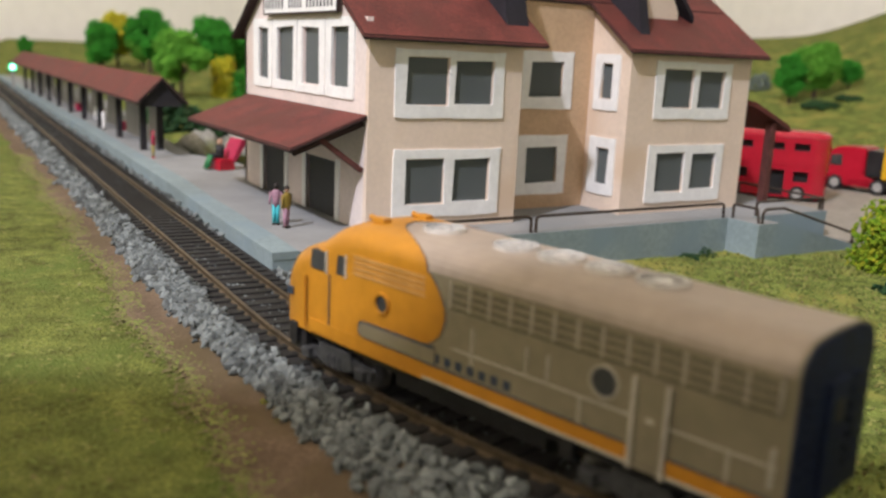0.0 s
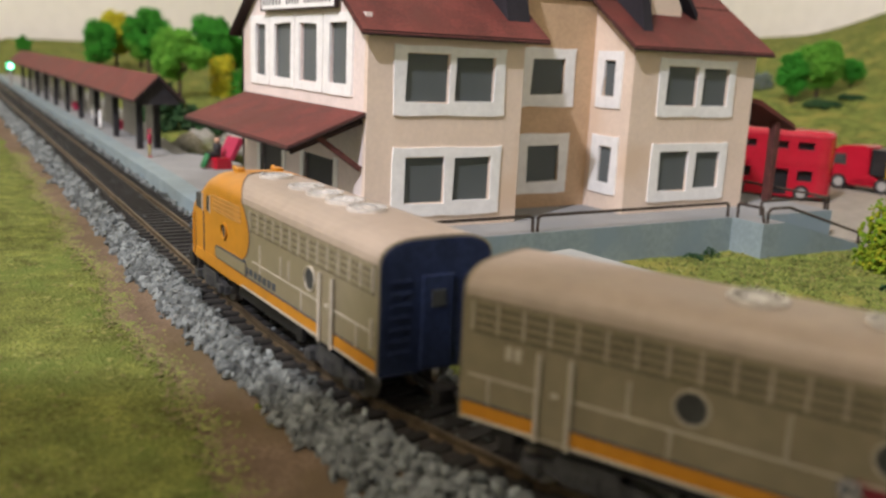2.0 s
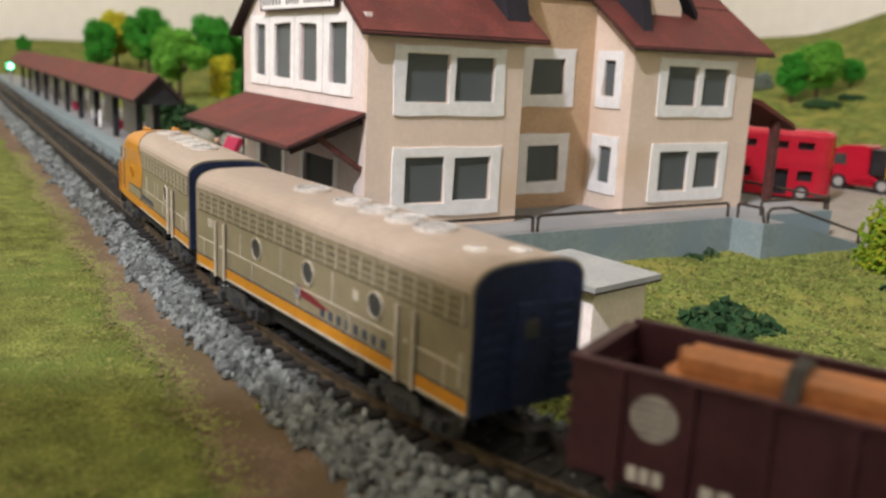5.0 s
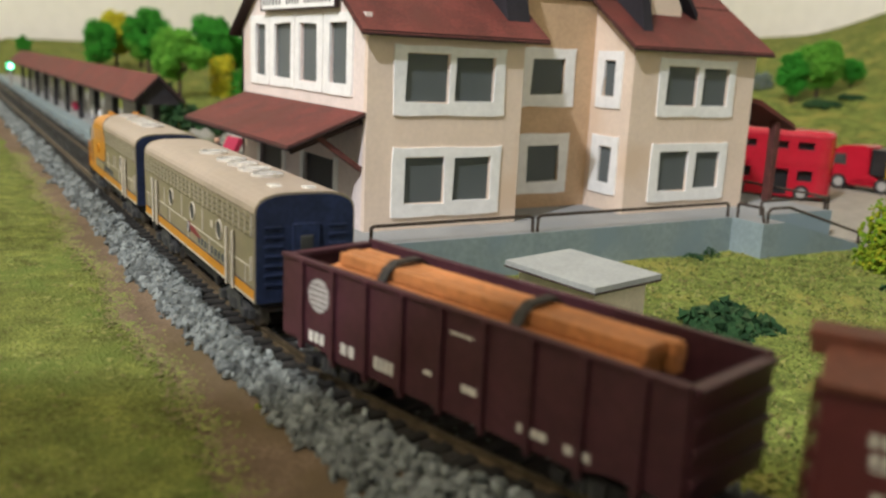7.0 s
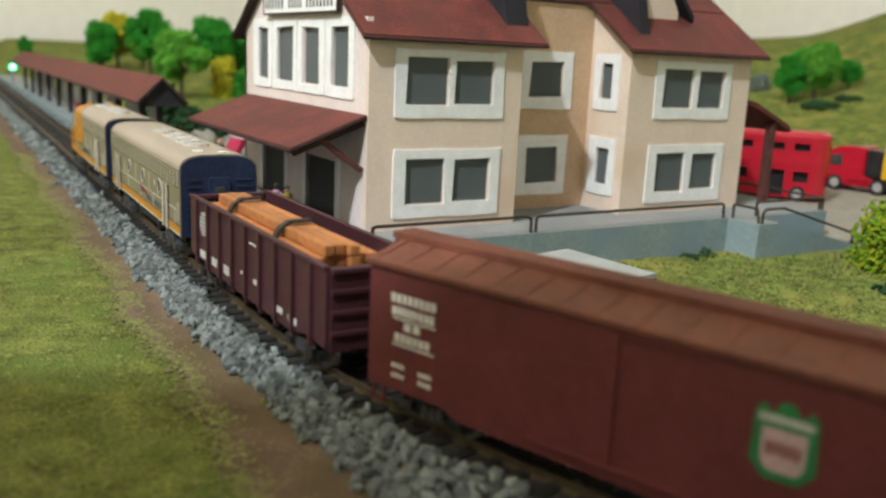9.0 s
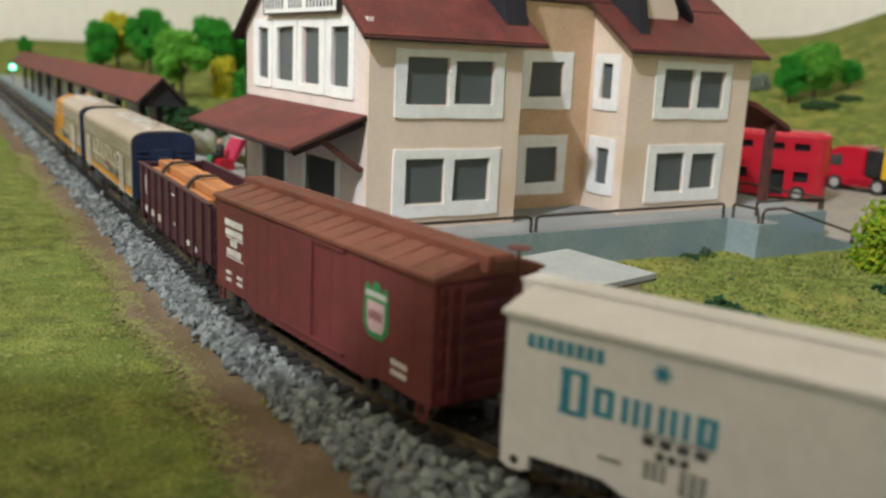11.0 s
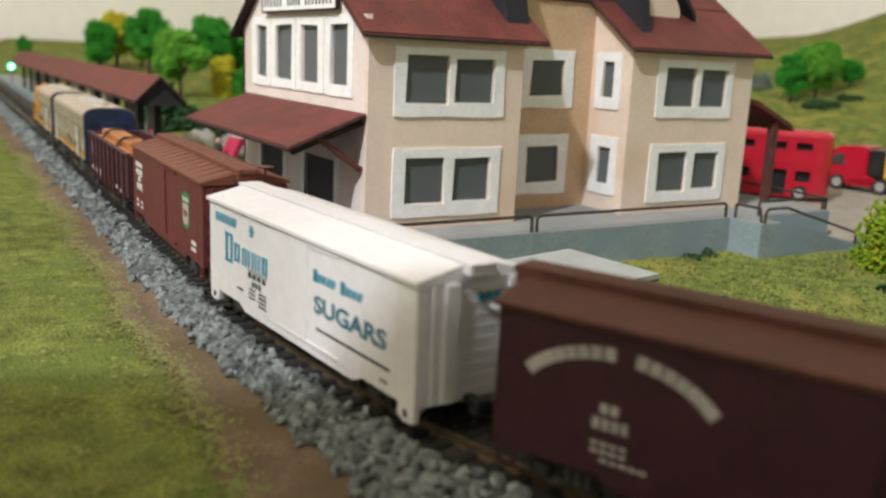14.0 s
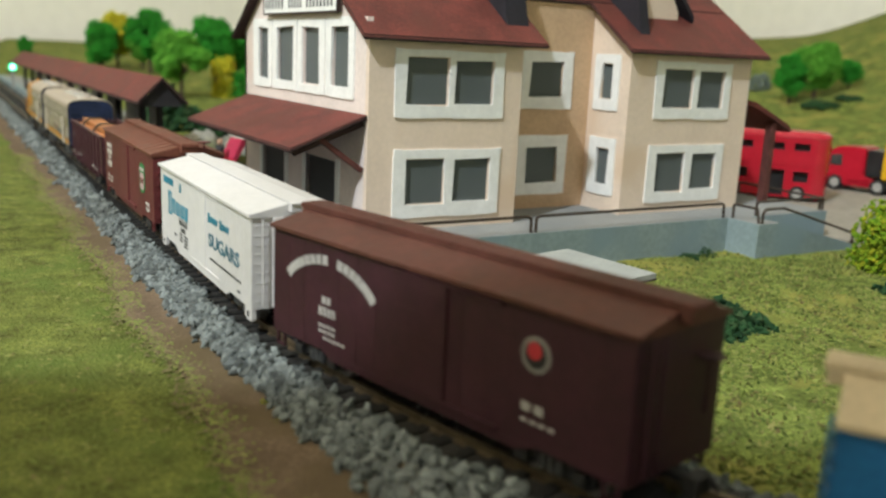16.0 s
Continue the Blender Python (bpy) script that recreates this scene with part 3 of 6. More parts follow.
def build_truck(car, y, base, frame_mat, springs=True):
    """A two-axle truck with side frames and turning wheelsets."""
    bm = box(-0.3, 0.3, -0.25, 0.25, 0.28, 0.52, 0.03)
    for side in (-1, 1):
        outline = [(-base - 0.22, 0.22), (-base - 0.1, 0.16), (-base + 0.1, 0.16), (-base + 0.2, 0.30), (-0.3, 0.20), (0.3, 0.20), (base - 0.2, 0.30), (base - 0.1, 0.16), (base + 0.1, 0.16), (base + 0.22, 0.22), (base + 0.22, 0.40), (0.35, 0.50), (-0.35, 0.50), (-base - 0.22, 0.40)]
        a, b = side * 0.80, side * 0.92
        prism(outline, min(a, b), max(a, b), "x", bm)
    truck = part("truck", bm, frame_mat, car, "dark truck side frames", at(0, y, 0))
    for side in (-1, 1):
        for yy in (-base, base):
            part("axle_box", box(side * 0.97 - 0.07, side * 0.97 + 0.07, yy - 0.12, yy + 0.12, 0.22, 0.42, 0.025), frame_mat, truck)
        if springs:
            sp = bmesh.new()
            for yy in (-0.16, 0.0, 0.16):
                rod((side * 0.95, yy, 0.22), (side * 0.95, yy, 0.46), 0.06, 8, bm=sp)
            part("spring", sp, M_TRUCK, truck)
    for yy in (-base, base):
        w = bmesh.new()
        for side in (-1, 1):
            rod((side * 0.56, 0, 0), (side * 0.70, 0, 0), 0.31, 20, bm=w)
            rod((side * 0.52, 0, 0), (side * 0.56, 0, 0), 0.35, 20, bm=w)
            for k in range(4):
                a = k * math.pi / 2
                rod((side * 0.705, 0.17 * math.cos(a), 0.17 * math.sin(a)), (side * 0.72, 0.17 * math.cos(a), 0.17 * math.sin(a)), 0.05, 8, bm=w)
        rod((-0.78, 0, 0), (0.78, 0, 0), 0.06, 8, bm=w)
        ws = part("wheelset", w, M_STEEL, truck, "steel wheelset")
        ws.matrix_basis = at(0, yy, 0.31)
        WHEELS.append((ws, yy))
    return truck


def build_coupler(car, y, sgn):
    bm = beam((0, y - sgn * 0.5, 0.5), (0, y + sgn * 0.42, 0.46), 0.16, 0.12)
    box(-0.2, 0.2, y + sgn * 0.42 - 0.12, y + sgn * 0.42 + 0.12, 0.34, 0.62, 0.03, bm)
    beam((0.14, y + sgn * 0.45, 0.6), (0.14, y + sgn * 0.7, 0.42), 0.08, 0.08, bm)
    part("coupler", bm, M_FRAME, car, "black plastic coupler")


def build_fan(car, y, x=0.0, r=0.38, top=3.05):
    f = part("roof_fan", rod((x, y, top - 0.06), (x, y, top + 0.05), r, 20, r * 0.92), M_FANBED, car, "silver round roof fan")
    star = [(x + r * q * math.cos(k * math.pi / 8), y + r * q * math.sin(k * math.pi / 8)) for k, q in [(k, 0.86 if k % 2 else 0.3) for k in range(16)]]
    part("fan_rotor", prism(star, top + 0.04, top + 0.085), M_FAN, f)
    rim = bmesh.new()
    rows = [[rim.verts.new((x + r * q * math.cos(2 * math.pi * i / 20), y + r * q * math.sin(2 * math.pi * i / 20), top + h)) for i in range(20)] for q, h in ((1.0, 0.0), (1.02, 0.1), (0.9, 0.1), (0.88, 0.0))]
    for a, b in zip(rows, rows[1:] + rows[:1]):
        for i in range(20):
            rim.faces.new((a[i], a[(i + 1) % 20], b[(i + 1) % 20], b[i]))
    bmesh.ops.recalc_face_normals(rim, faces=rim.faces)
    part("fan_rim", rim, M_FAN, f)


def engine_sides(car, y_front, y_rear, grille0, doors, holes, seams, cab=False):
    """Grilles, seams, portholes, doors and stripe on both sides of an engine."""
    for side in (-1, 1):
        g = bmesh.new()
        z_top, z_bot = 2.60, 2.20
        for k in range(4):
            z = z_bot + 0.03 + (z_top - z_bot - 0.03) * k / 3
            merge(g, plate(quad(y_rear + 0.15, grille0, z - 0.042, z + 0.042), 0.03, 0.02, side))
        # a dark plate stands in for the shade in the grooves between bars
        part("grille_recess", plate(quad(y_rear + 0.12, grille0 + 0.03, z_bot - 0.05, z_top + 0.05), 0.006, 0.02, side), M_GROOVE_SHADE, car, "dark plate behind the grille bars, groove shade in its colour")
        part("grille", g, M_OLIVE, car, "pressed horizontal grille bars")
        v = bmesh.new()
        n = round((grille0 - y_rear - 0.15) / 0.42)
        for k in range(n + 1):
            y = y_rear + 0.15 + (grille0 - y_rear - 0.15) * k / n
            merge(v, plate(quad(y - 0.011, y + 0.011, z_bot - 0.02, z_top + 0.02), 0.042, 0.02, side))
        part("grille_post", v, M_PALE, car, "pale grille posts, edge glint in the colour")
        st = part("stripe", plate(quad(y_rear + 0.02, y_front, 0.87, 1.08), 0.012, 0.03, side), M_ORANGE, car, "orange stripe along the sill")
        part("stripe_line", plate(quad(y_rear + 0.02, y_front, 1.085, 1.115), 0.014, 0.03, side), M_INK, st, "thin dark line over the stripe")
        part("sill_edge", plate(quad(y_rear + 0.02, y_front, 0.82, 0.865), 0.02, 0.03, side), M_PALE, car, "pale sill edge, its glint in the colour")
        for y0, y1 in doors:
            d = part("door", plate(quad(y1, y0, 0.80, 2.10), 0.02, 0.03, side), M_OLIVE, car, "tan-grey side door")
            for yy in (y0, y1):
                part("handrail", rod((side * (HALF + 0.06), yy, 0.80), (side * (HALF + 0.06), yy, 2.08), 0.035, 8), M_PALE, d, "pale handrail, its glint in the colour")
            part("latch", plate(quad((y0 + y1) / 2 - 0.05, (y0 + y1) / 2 + 0.05, 1.5, 1.56), 0.05, 0.0, side), M_PALE, d)
        for y, z in holes:
            p = part("porthole", ring(y, z, 0.238, 0.215, side, HALF, 0.03), M_PALE, car, "round porthole rim")
            part("pane", plate(disc(y, z, 0.22), 0.006, 0.02, side), M_DARK, p, "dark porthole glass")
        for y, z0, z1 in seams:
            part("seam", plate(quad(y - 0.013, y + 0.013, z0, z1), 0.022, 0.02, side), M_PALE, car)
        part("seam", plate(quad(y_rear + 0.1, (y_front if not cab else 0.2) - 0.1, 1.50, 1.522), 0.018, 0.02, side), M_PALE, car)
        ch = plate(quad(y_rear + 0.14, y_rear + 0.18, 1.25, 1.75), 0.05, 0.0, side)
        part("grab_iron", ch, M_PALE, car, "pale grab iron")


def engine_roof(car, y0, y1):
    """The tan roof skin over an engine's arch; its paler tone stands for light from above."""
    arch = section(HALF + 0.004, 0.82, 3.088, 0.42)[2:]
    part("roof", loft([[(x, y, z) for x, z in arch + [(q * 0.97, w - 0.05) for q, w in arch[::-1]]] for y in (y0, y1)]), M_TANROOF, car, "tan roof skin, top light in its paler colour")


def engine_end(car, y, sgn):
    """A navy end wall with ribs, a door and a small window."""
    e = part("end_wall", loft([[(x, y, z) for x, z in section(1.07, 0.80, 3.06, 0.42)], [(x, y + sgn * 0.06, z) for x, z in section(1.06, 0.80, 3.05, 0.42)]]), M_NAVY, car, "navy blue end wall")
    part("end_door", box(-0.3, 0.3, min(y, y + sgn * 0.11), max(y, y + sgn * 0.11), 0.85, 2.45, 0.02), M_NAVY, e)
    part("end_window", box(-0.14, 0.14, min(y, y + sgn * 0.125), max(y, y + sgn * 0.125), 1.9, 2.2, 0.02), M_DARK, e, "small dark end window")
    for side in (-1, 1):
        for k in range(7):
            z = 1.15 + k * 0.2
            part("louvre", box(min(side * 0.5, side * 0.9), max(side * 0.5, side * 0.9), min(y, y + sgn * 0.09), max(y, y + sgn * 0.09), z, z + 0.06, 0.01), M_NAVY, e)
    part("end_rim", loft([[(x, y - sgn * 0.0, z) for x, z in section(1.092, 0.79, 3.098, 0.43)], [(x, y + sgn * 0.03, z) for x, z in section(1.092, 0.79, 3.098, 0.43)]]), M_OLIVE, e, "thin tan edge round the end wall")


def engine_under(car, span):
    part("fuel_tank", prism([(-0.8, 0.34), (-0.5, 0.22), (0.5, 0.22), (0.8, 0.34), (0.8, 0.84), (-0.8, 0.84)], -1.7, 1.7, "y"), M_FRAME, car, "black fuel tank")
    part("underframe", box(-0.85, 0.85, -span, span, 0.56, 0.84, 0.02), M_FRAME, car)
    for y in (-3.45, 3.3):
        tr = build_truck(car, y, 0.82, M_TRUCK)
        for side in (-1, 1):
            hg = prism([(-0.55, 0.30), (-0.3, 0.22), (0.3, 0.22), (0.55, 0.30), (0.45, 0.62), (-0.45, 0.62)], side * 0.93 - 0.03, side * 0.93 + 0.03, "x")
            part("hanger", hg, M_TRUCK, tr, "grey swing hanger")
            st = box(side * 0.98 - 0.05, side * 0.98 + 0.05, 1.1, 1.35, 0.45, 0.84, 0.02)
            part("step", st, M_FRAME, tr)


def paint_skin(side, back, half, top, drop):
    """The cab's orange paint over one side and half the roof: its rear edge bulges low on the side and runs forwards over the roof."""
    own = bmesh.new()
    prof = [(half, 1.30 + 0.08 * k) for k in range(17)]
    prof = [p for p in prof if p[1] < top - drop]
    prof += [(x, z) for x, z in section(half, 0.8, top, drop, 40)[2:] if x >= -1e-6]
    rows = []
    for x, z in prof:
        if z < top - drop:
            y = np.interp(z, [1.30, 1.40, 1.46, 1.60, 1.76, 1.95, 2.11, 2.30, 2.52, 2.68], [0.95, 0.85, 0.62, 0.42, 0.33, 0.28, 0.30, 0.39, 0.55, 0.74])
        else:
            y = np.interp(half - x, [0.0, 0.1, 0.3, 0.6, 0.85, half], [0.74, 0.98, 1.40, 1.95, 2.2, 2.3])
        y = min(float(y), 2.31) - back
        rows.append([own.verts.new((side * q * x, yy, z - (1 - q) * 0.5)) for q, yy in ((1, 2.37), (1, y), (0.975, y), (0.975, 2.37))])
    for a, b in zip(rows, rows[1:]):
        for i in range(4):
            own.faces.new((a[i], a[(i + 1) % 4], b[(i + 1) % 4], b[i]))
    own.faces.new(rows[0])
    own.faces.new(rows[-1])
    bmesh.ops.recalc_face_normals(own, faces=own.faces)
    return own


def build_lead_engine():
    car = thing("lead_locomotive", at(0, 0, 0), "cab diesel locomotive model, orange nose and tan-grey body", "locomotive")
    part("body", shell([(-5.42, HALF, 0.82, 3.08, 0.42), (2.42, HALF, 0.82, 3.08, 0.42)]), M_OLIVE, car, "tan-grey body shell with arched roof", smooth=False)
    nose = [(2.33, 1.088, 0.80, 3.10, 0.43), (2.5, 1.088, 0.80, 3.10, 0.43), (2.95, 1.085, 0.80, 3.06, 0.45), (3.3, 1.075, 0.80, 2.94, 0.48), (3.7, 1.06, 0.79, 2.70, 0.46), (3.95, 1.045, 0.78, 2.54, 0.44), (4.3, 1.01, 0.77, 2.44, 0.50), (4.65, 0.94, 0.76, 2.31, 0.6), (4.95, 0.82, 0.75, 2.10, 0.7), (5.15, 0.66, 0.76, 1.86, 0.7), (5.27, 0.42, 0.80, 1.58, 0.6)]
    hull = shell(nose)
    for e in hull.edges:
        if max(v.co.y for v in e.verts) < 2.34 or max(v.co.z for v in e.verts) < 0.85:
            e.smooth = False
    cab = part("cab", hull, M_ORANGE, car, "orange rounded cab and nose", smooth=True)
    part("windscreen", prism([(-0.9, 2.60), (-0.08, 2.64), (-0.08, 2.86), (-0.8, 2.76)], 3.2, 3.50, "y"), M_DARK, cab, "dark windscreen pane")
    part("windscreen", prism([(0.9, 2.60), (0.08, 2.64), (0.08, 2.86), (0.8, 2.76)], 3.2, 3.50, "y"), M_DARK, cab, "dark windscreen pane")
    part("headlight", rod((0, 5.0, 1.75), (0, 5.3, 1.72), 0.17, 16), M_FAN, cab, "silver headlight")
    for side in (-1, 1):
        for y0, y1, z0, z1 in ((3.42, 3.90, 2.08, 2.44), (2.86, 3.12, 2.10, 2.47)):
            w = part("side_window", plate([(y0, z0), (y1, z0), (y1 - 0.04, z1), (y0, z1)], 0.012, 0.1, side, 1.075), M_DARK, cab, "dark cab side window")
            part("window_rim", plate(quad(y0 - 0.04, y0, z0 - 0.03, z1 + 0.03), 0.03, 0.05, side, 1.075), M_PALE, w)
        p = part("porthole", ring(1.80, 1.85, 0.19, 0.16, side, 1.09), M_ORANGE, cab, "round porthole rim")
        part("pane", plate(disc(1.80, 1.85, 0.16), 0.006, 0.02, side, 1.09), M_DARK, p, "dark porthole glass")
        part("paint_edge", paint_skin(side, 0.035, 1.086, 3.098, 0.425), M_INK, cab, "dark outline of the orange paint")
        part("paint_lobe", paint_skin(side, 0.0, 1.091, 3.103, 0.43), M_ORANGE, cab, "orange paint curving back along the side")
        part("sill_paint", plate(quad(0.75, 2.36, 0.80, 1.16), 0.010, 0.03, side), M_ORANGE, cab)
        cap = [(2.28 + 0.13 * math.cos(a), 1.26 + 0.125 * math.sin(a)) for a in [math.pi / 2 - math.pi * k / 8 for k in range(9)]]
        part("tongue_edge", plate([(0.5, 1.43), *[(y + 0.03, z + (0.03 if z > 1.26 else -0.02)) for y, z in cap], (0.5, 1.10)], 0.022, 0.03, side, 1.088), M_INK, cab, "dark outline")
        part("tongue", plate([(0.45, 1.39), *cap, (0.45, 1.13)], 0.028, 0.03, side, 1.088), M_OLIVE, cab, "tan-grey tongue of paint in the orange")
        g = bmesh.new()
        for k in range(4):
            merge(g, plate(quad(0.75, 2.6, 2.20 + k * 0.10, 2.26 + k * 0.10), 0.018, 0.02, side, 1.088))
        part("grille", g, M_ORANGE_DULL, cab, "orange pressed grille bars")
        part("handrail", rod((side * 1.1, 4.05, 0.9), (side * 1.1, 4.05, 1.9), 0.03, 8), M_ORANGE, cab)
        part("door_seam", plate(quad(3.30, 3.325, 0.85, 2.05), 0.012, 0.02, side, 1.085), M_INK, cab)
        bars(car, 1.02, -1.28, 1.17, 0.15, 9, M_INK, "dark blue lettering along the side", side, gap=0.45)
    part("number_bar", box(-0.98, -0.9, 4.62, 4.8, 1.35, 1.5, 0.01), M_INK, cab)
    part("pilot", prism([(-0.95, 4.2), (-0.85, 4.85), (-0.45, 5.15), (0.45, 5.15), (0.85, 4.85), (0.95, 4.2)], 0.28, 0.80, "z"), M_FRAME, car, "black pilot under the nose")
    for x, y in ((-0.45, 2.6), (0.45, 2.45)):
        h = part("horn", box(x - 0.10, x + 0.10, y - 0.14, y + 0.16, 2.94, 3.17, 0.03), M_ORANGE, cab, "orange roof horn")
        part("horn_bell", rod((x, y + 0.12, 3.12), (x, y + 0.32, 3.13), 0.035, 10, 0.06), M_ORANGE, h)
    engine_sides(car, 0.75, -5.42, 0.15, [(-3.34, -3.85)], [(-2.83, 1.84)], [(-0.35, 1.35, 1.95), (-1.45, 1.55, 1.95), (-1.85, 1.55, 1.95), (-2.45, 1.1, 1.5), (-4.7, 1.1, 1.5)], cab=True)
    part("stripe", plate(quad(0.7, 3.9, 0.85, 1.08), 0.01, 0.03, -1, 1.088), M_ORANGE, car)
    engine_end(car, -5.42, -1)
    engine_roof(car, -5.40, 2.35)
    for y in (1.46, -0.20, -1.12, -2.04, -2.92):
        build_fan(car, y, 0.0)
    for y0, y1 in ((-5.2, -3.5), (0.3, -2.6)):
        part("roof_seam", box(-0.62, -0.60, min(y0, y1), max(y0, y1), 2.95, 3.045), M_SOFFIT, car)
    engine_under(car, 4.6)
    build_coupler(car, -5.42, -1)
    build_coupler(car, 5.0, 1)
    return car


def build_booster():
    car = thing("booster_locomotive", at(0, 0, 0), "cabless diesel booster model, tan-grey with orange stripe", "locomotive")
    part("body", shell([(-5.31, HALF, 0.82, 3.08, 0.42), (5.31, HALF, 0.82, 3.08, 0.42)]), M_OLIVE, car, "tan-grey body shell with arched roof")
    engine_sides(car, 5.29, -5.31, 5.15, [(4.04, 3.55), (-3.48, -3.96)], [(1.93, 1.86), (-0.36, 1.87), (-2.75, 1.86)],
                 [(2.16, 1.12, 1.5), (0.05, 1.12, 1.5), (0.77, 1.52, 2.1), (2.75, 1.52, 2.0), (-1.3, 1.52, 2.1), (-4.72, 1.12, 1.5), (4.85, 1.12, 1.5), (-1.9, 1.12, 1.5)])
    for side in (-1, 1):
        bars(car, -0.87, -3.25, 1.17, 0.17, 8, M_INK, "dark blue lettering along the side", side, gap=0.55)
        e = part("emblem", plate([(0.02, 1.56), (-1.15, 1.34), (-0.9, 1.30), (-0.2, 1.34), (0.0, 1.36)], 0.016, 0.02, side), M_CRIMSON, car, "dark red feather-shaped emblem")
        part("emblem_disc", plate(disc(0.06, 1.40, 0.14), 0.02, 0.02, side), M_INK, e)
        part("emblem_ring", ring(0.06, 1.40, 0.12, 0.08, side, HALF, 0.024), M_CHALK_DIM, e)
        bars(car, -2.02, -2.22, 1.78, 0.18, 2, M_PALE, "small pale relief plate", side)
        bars(car, 4.6, 4.3, 1.85, 0.2, 2, M_PALE, "small pale relief plate", side)
    for y, s in ((-5.31, -1), (5.31, 1)):
        engine_end(car, y, s)
        build_coupler(car, y, s)
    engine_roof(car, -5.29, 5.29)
    for y in (1.58, -0.08, -1.0, -1.95, -2.85):
        build_fan(car, y)
    for x, y in ((-0.35, -4.4), (0.28, -4.75)):
        part("roof_vent", box(x - 0.13, x + 0.13, y - 0.15, y + 0.15, 2.9, 3.12, 0.03), M_FAN, car, "small silver roof vent")
    for y0, y1 in ((2.2, 4.6), (-4.2, -3.2)):
        part("roof_seam", box(-0.62, -0.60, y0, y1, 2.95, 3.045), M_SOFFIT, car)
    engine_under(car, 4.9)
    return car


def build_gondola():
    car = thing("gondola_car", at(0, 0, 0), "open dark maroon gondola car with ribbed sides", "gondola car")
    y1, z0, z1 = 4.3, 0.60, 2.20
    part("floor", box(-1.0, 1.0, -y1 + 0.05, y1 - 0.05, 0.62, 0.84), M_WINE, car)
    for side in (-1, 1):
        a, b = side * 1.06, side * 0.97
        w = part("side_wall", prism([(-y1, z0 + 0.1), (-3.4, z0 + 0.1), (-2.6, z0 - 0.06), (2.6, z0 - 0.06), (3.4, z0 + 0.1), (y1, z0 + 0.1), (y1, z1), (-y1, z1)], min(a, b), max(a, b), "x"), M_WINE, car, "maroon side wall")
        part("top_rail", box(side * 1.04 - 0.07, side * 1.04 + 0.07, -y1, y1, z1 - 0.03, z1 + 0.05, 0.02), M_WINE, w)
        for k in range(9):
            y = 3.64 - 0.915 * k
            rb = prism([(y - 0.06, z0 - 0.04), (y + 0.06, z0 - 0.04), (y + 0.06, z1), (y - 0.06, z1)], min(side * 1.05, side * 1.14), max(side * 1.05, side * 1.14), "x")
            part("rib", rb, M_WINE, w)
            if 1 <= k <= 7:
                part("stake", box(side * 1.06 - 0.04, side * 1.06 + 0.04, y - 0.05, y + 0.05, z0 - 0.16, z0), M_WINE, w)
        d = part("emblem", plate(disc(3.17, 1.64, 0.31), 0.012, 0.02, side, 1.06), M_CHALK_DIM, car, "round off-white emblem")
        em = bmesh.new()
        for k in range(5):
            merge(em, plate(quad(2.93, 3.41, 1.42 + 0.1 * k, 1.44 + 0.1 * k), 0.018, 0.0, side, 1.06))
        part("emblem_lines", em, M_WINE, d)
        bars(car, 3.45, 2.95, 0.74, 0.20, 3, M_CHALK, "off-white lettering", side, 1.06)
        bars(car, 2.50, 2.06, 0.74, 0.20, 2, M_CHALK, "off-white lettering", side, 1.06)
        bars(car, 1.58, 1.05, 0.74, 0.22, 4, M_CHALK, "off-white number marks", side, 1.06)
        for ya, yb, z, h in ((-0.2, -0.75, 1.84, 0.03), (0.35, 0.15, 1.02, 0.07), (-0.5, -0.85, 0.98, 0.12), (-1.65, -2.2, 0.74, 0.13), (-2.5, -2.95, 0.72, 0.13)):
            bars(car, ya, yb, z, h, 1 if h < 0.1 else 3, M_CHALK, "small off-white stencil", side, 1.06, gap=0.12)
    for y in (-y1, y1):
        e = part("end_wall", box(-0.97, 0.97, y - 0.05, y + 0.05, z0, z1), M_WINE, car, "maroon end wall")
        for z in (0.9, 1.3, 1.7, 2.1):
            part("end_rib", box(-0.98, 0.98, y - 0.11, y + 0.11, z, z + 0.1, 0.02), M_WINE, e)
    part("underframe", box(-0.35, 0.35, -4.2, 4.2, 0.42, 0.62), M_FRAME, car)
    for y in (-2.95, 2.95):
        build_truck(car, y, 0.55, M_FRAME)
    for y, s in ((-y1, -1), (y1, 1)):
        build_coupler(car, y, s)
    load = thing("timber_load", at(0, 0, 0), "bundle of orange-tan squared timbers with black straps, lying in the gondola", "timber load")
    ends = random.Random(5)
    for z, xs in ((2.08, (-0.80, -0.565, -0.33, -0.095, 0.14, 0.375)), (2.315, (-0.60, -0.365, -0.13))):
        for x in xs:
            part("timber", box(x - 0.114, x + 0.114, -3.45 + ends.uniform(-0.12, 0.15), 3.1 + ends.uniform(-0.12, 0.15), z - 0.114, z + 0.114, 0.035), M_LOG, load)
    for y in (-2.25, 2.15):
        part("bearer", box(-0.9, 0.9, y - 0.15, y + 0.15, 0.85, 1.966), M_LOG, load)
    for y in (1.65, -1.35):
        path = [(-0.935, 1.95), (-0.93, 2.1), (-0.78, 2.35), (-0.58, 2.485), (-0.08, 2.49), (0.12, 2.35), (0.49, 2.1), (0.50, 1.95)]
        outer = [(x * 1.03 - 0.01, z + 0.05) for x, z in path]
        s = prism(path + outer[::-1], y - 0.1, y + 0.1, "y")
        part("strap", s, M_STRAP, load, "black strap")
    return car, load


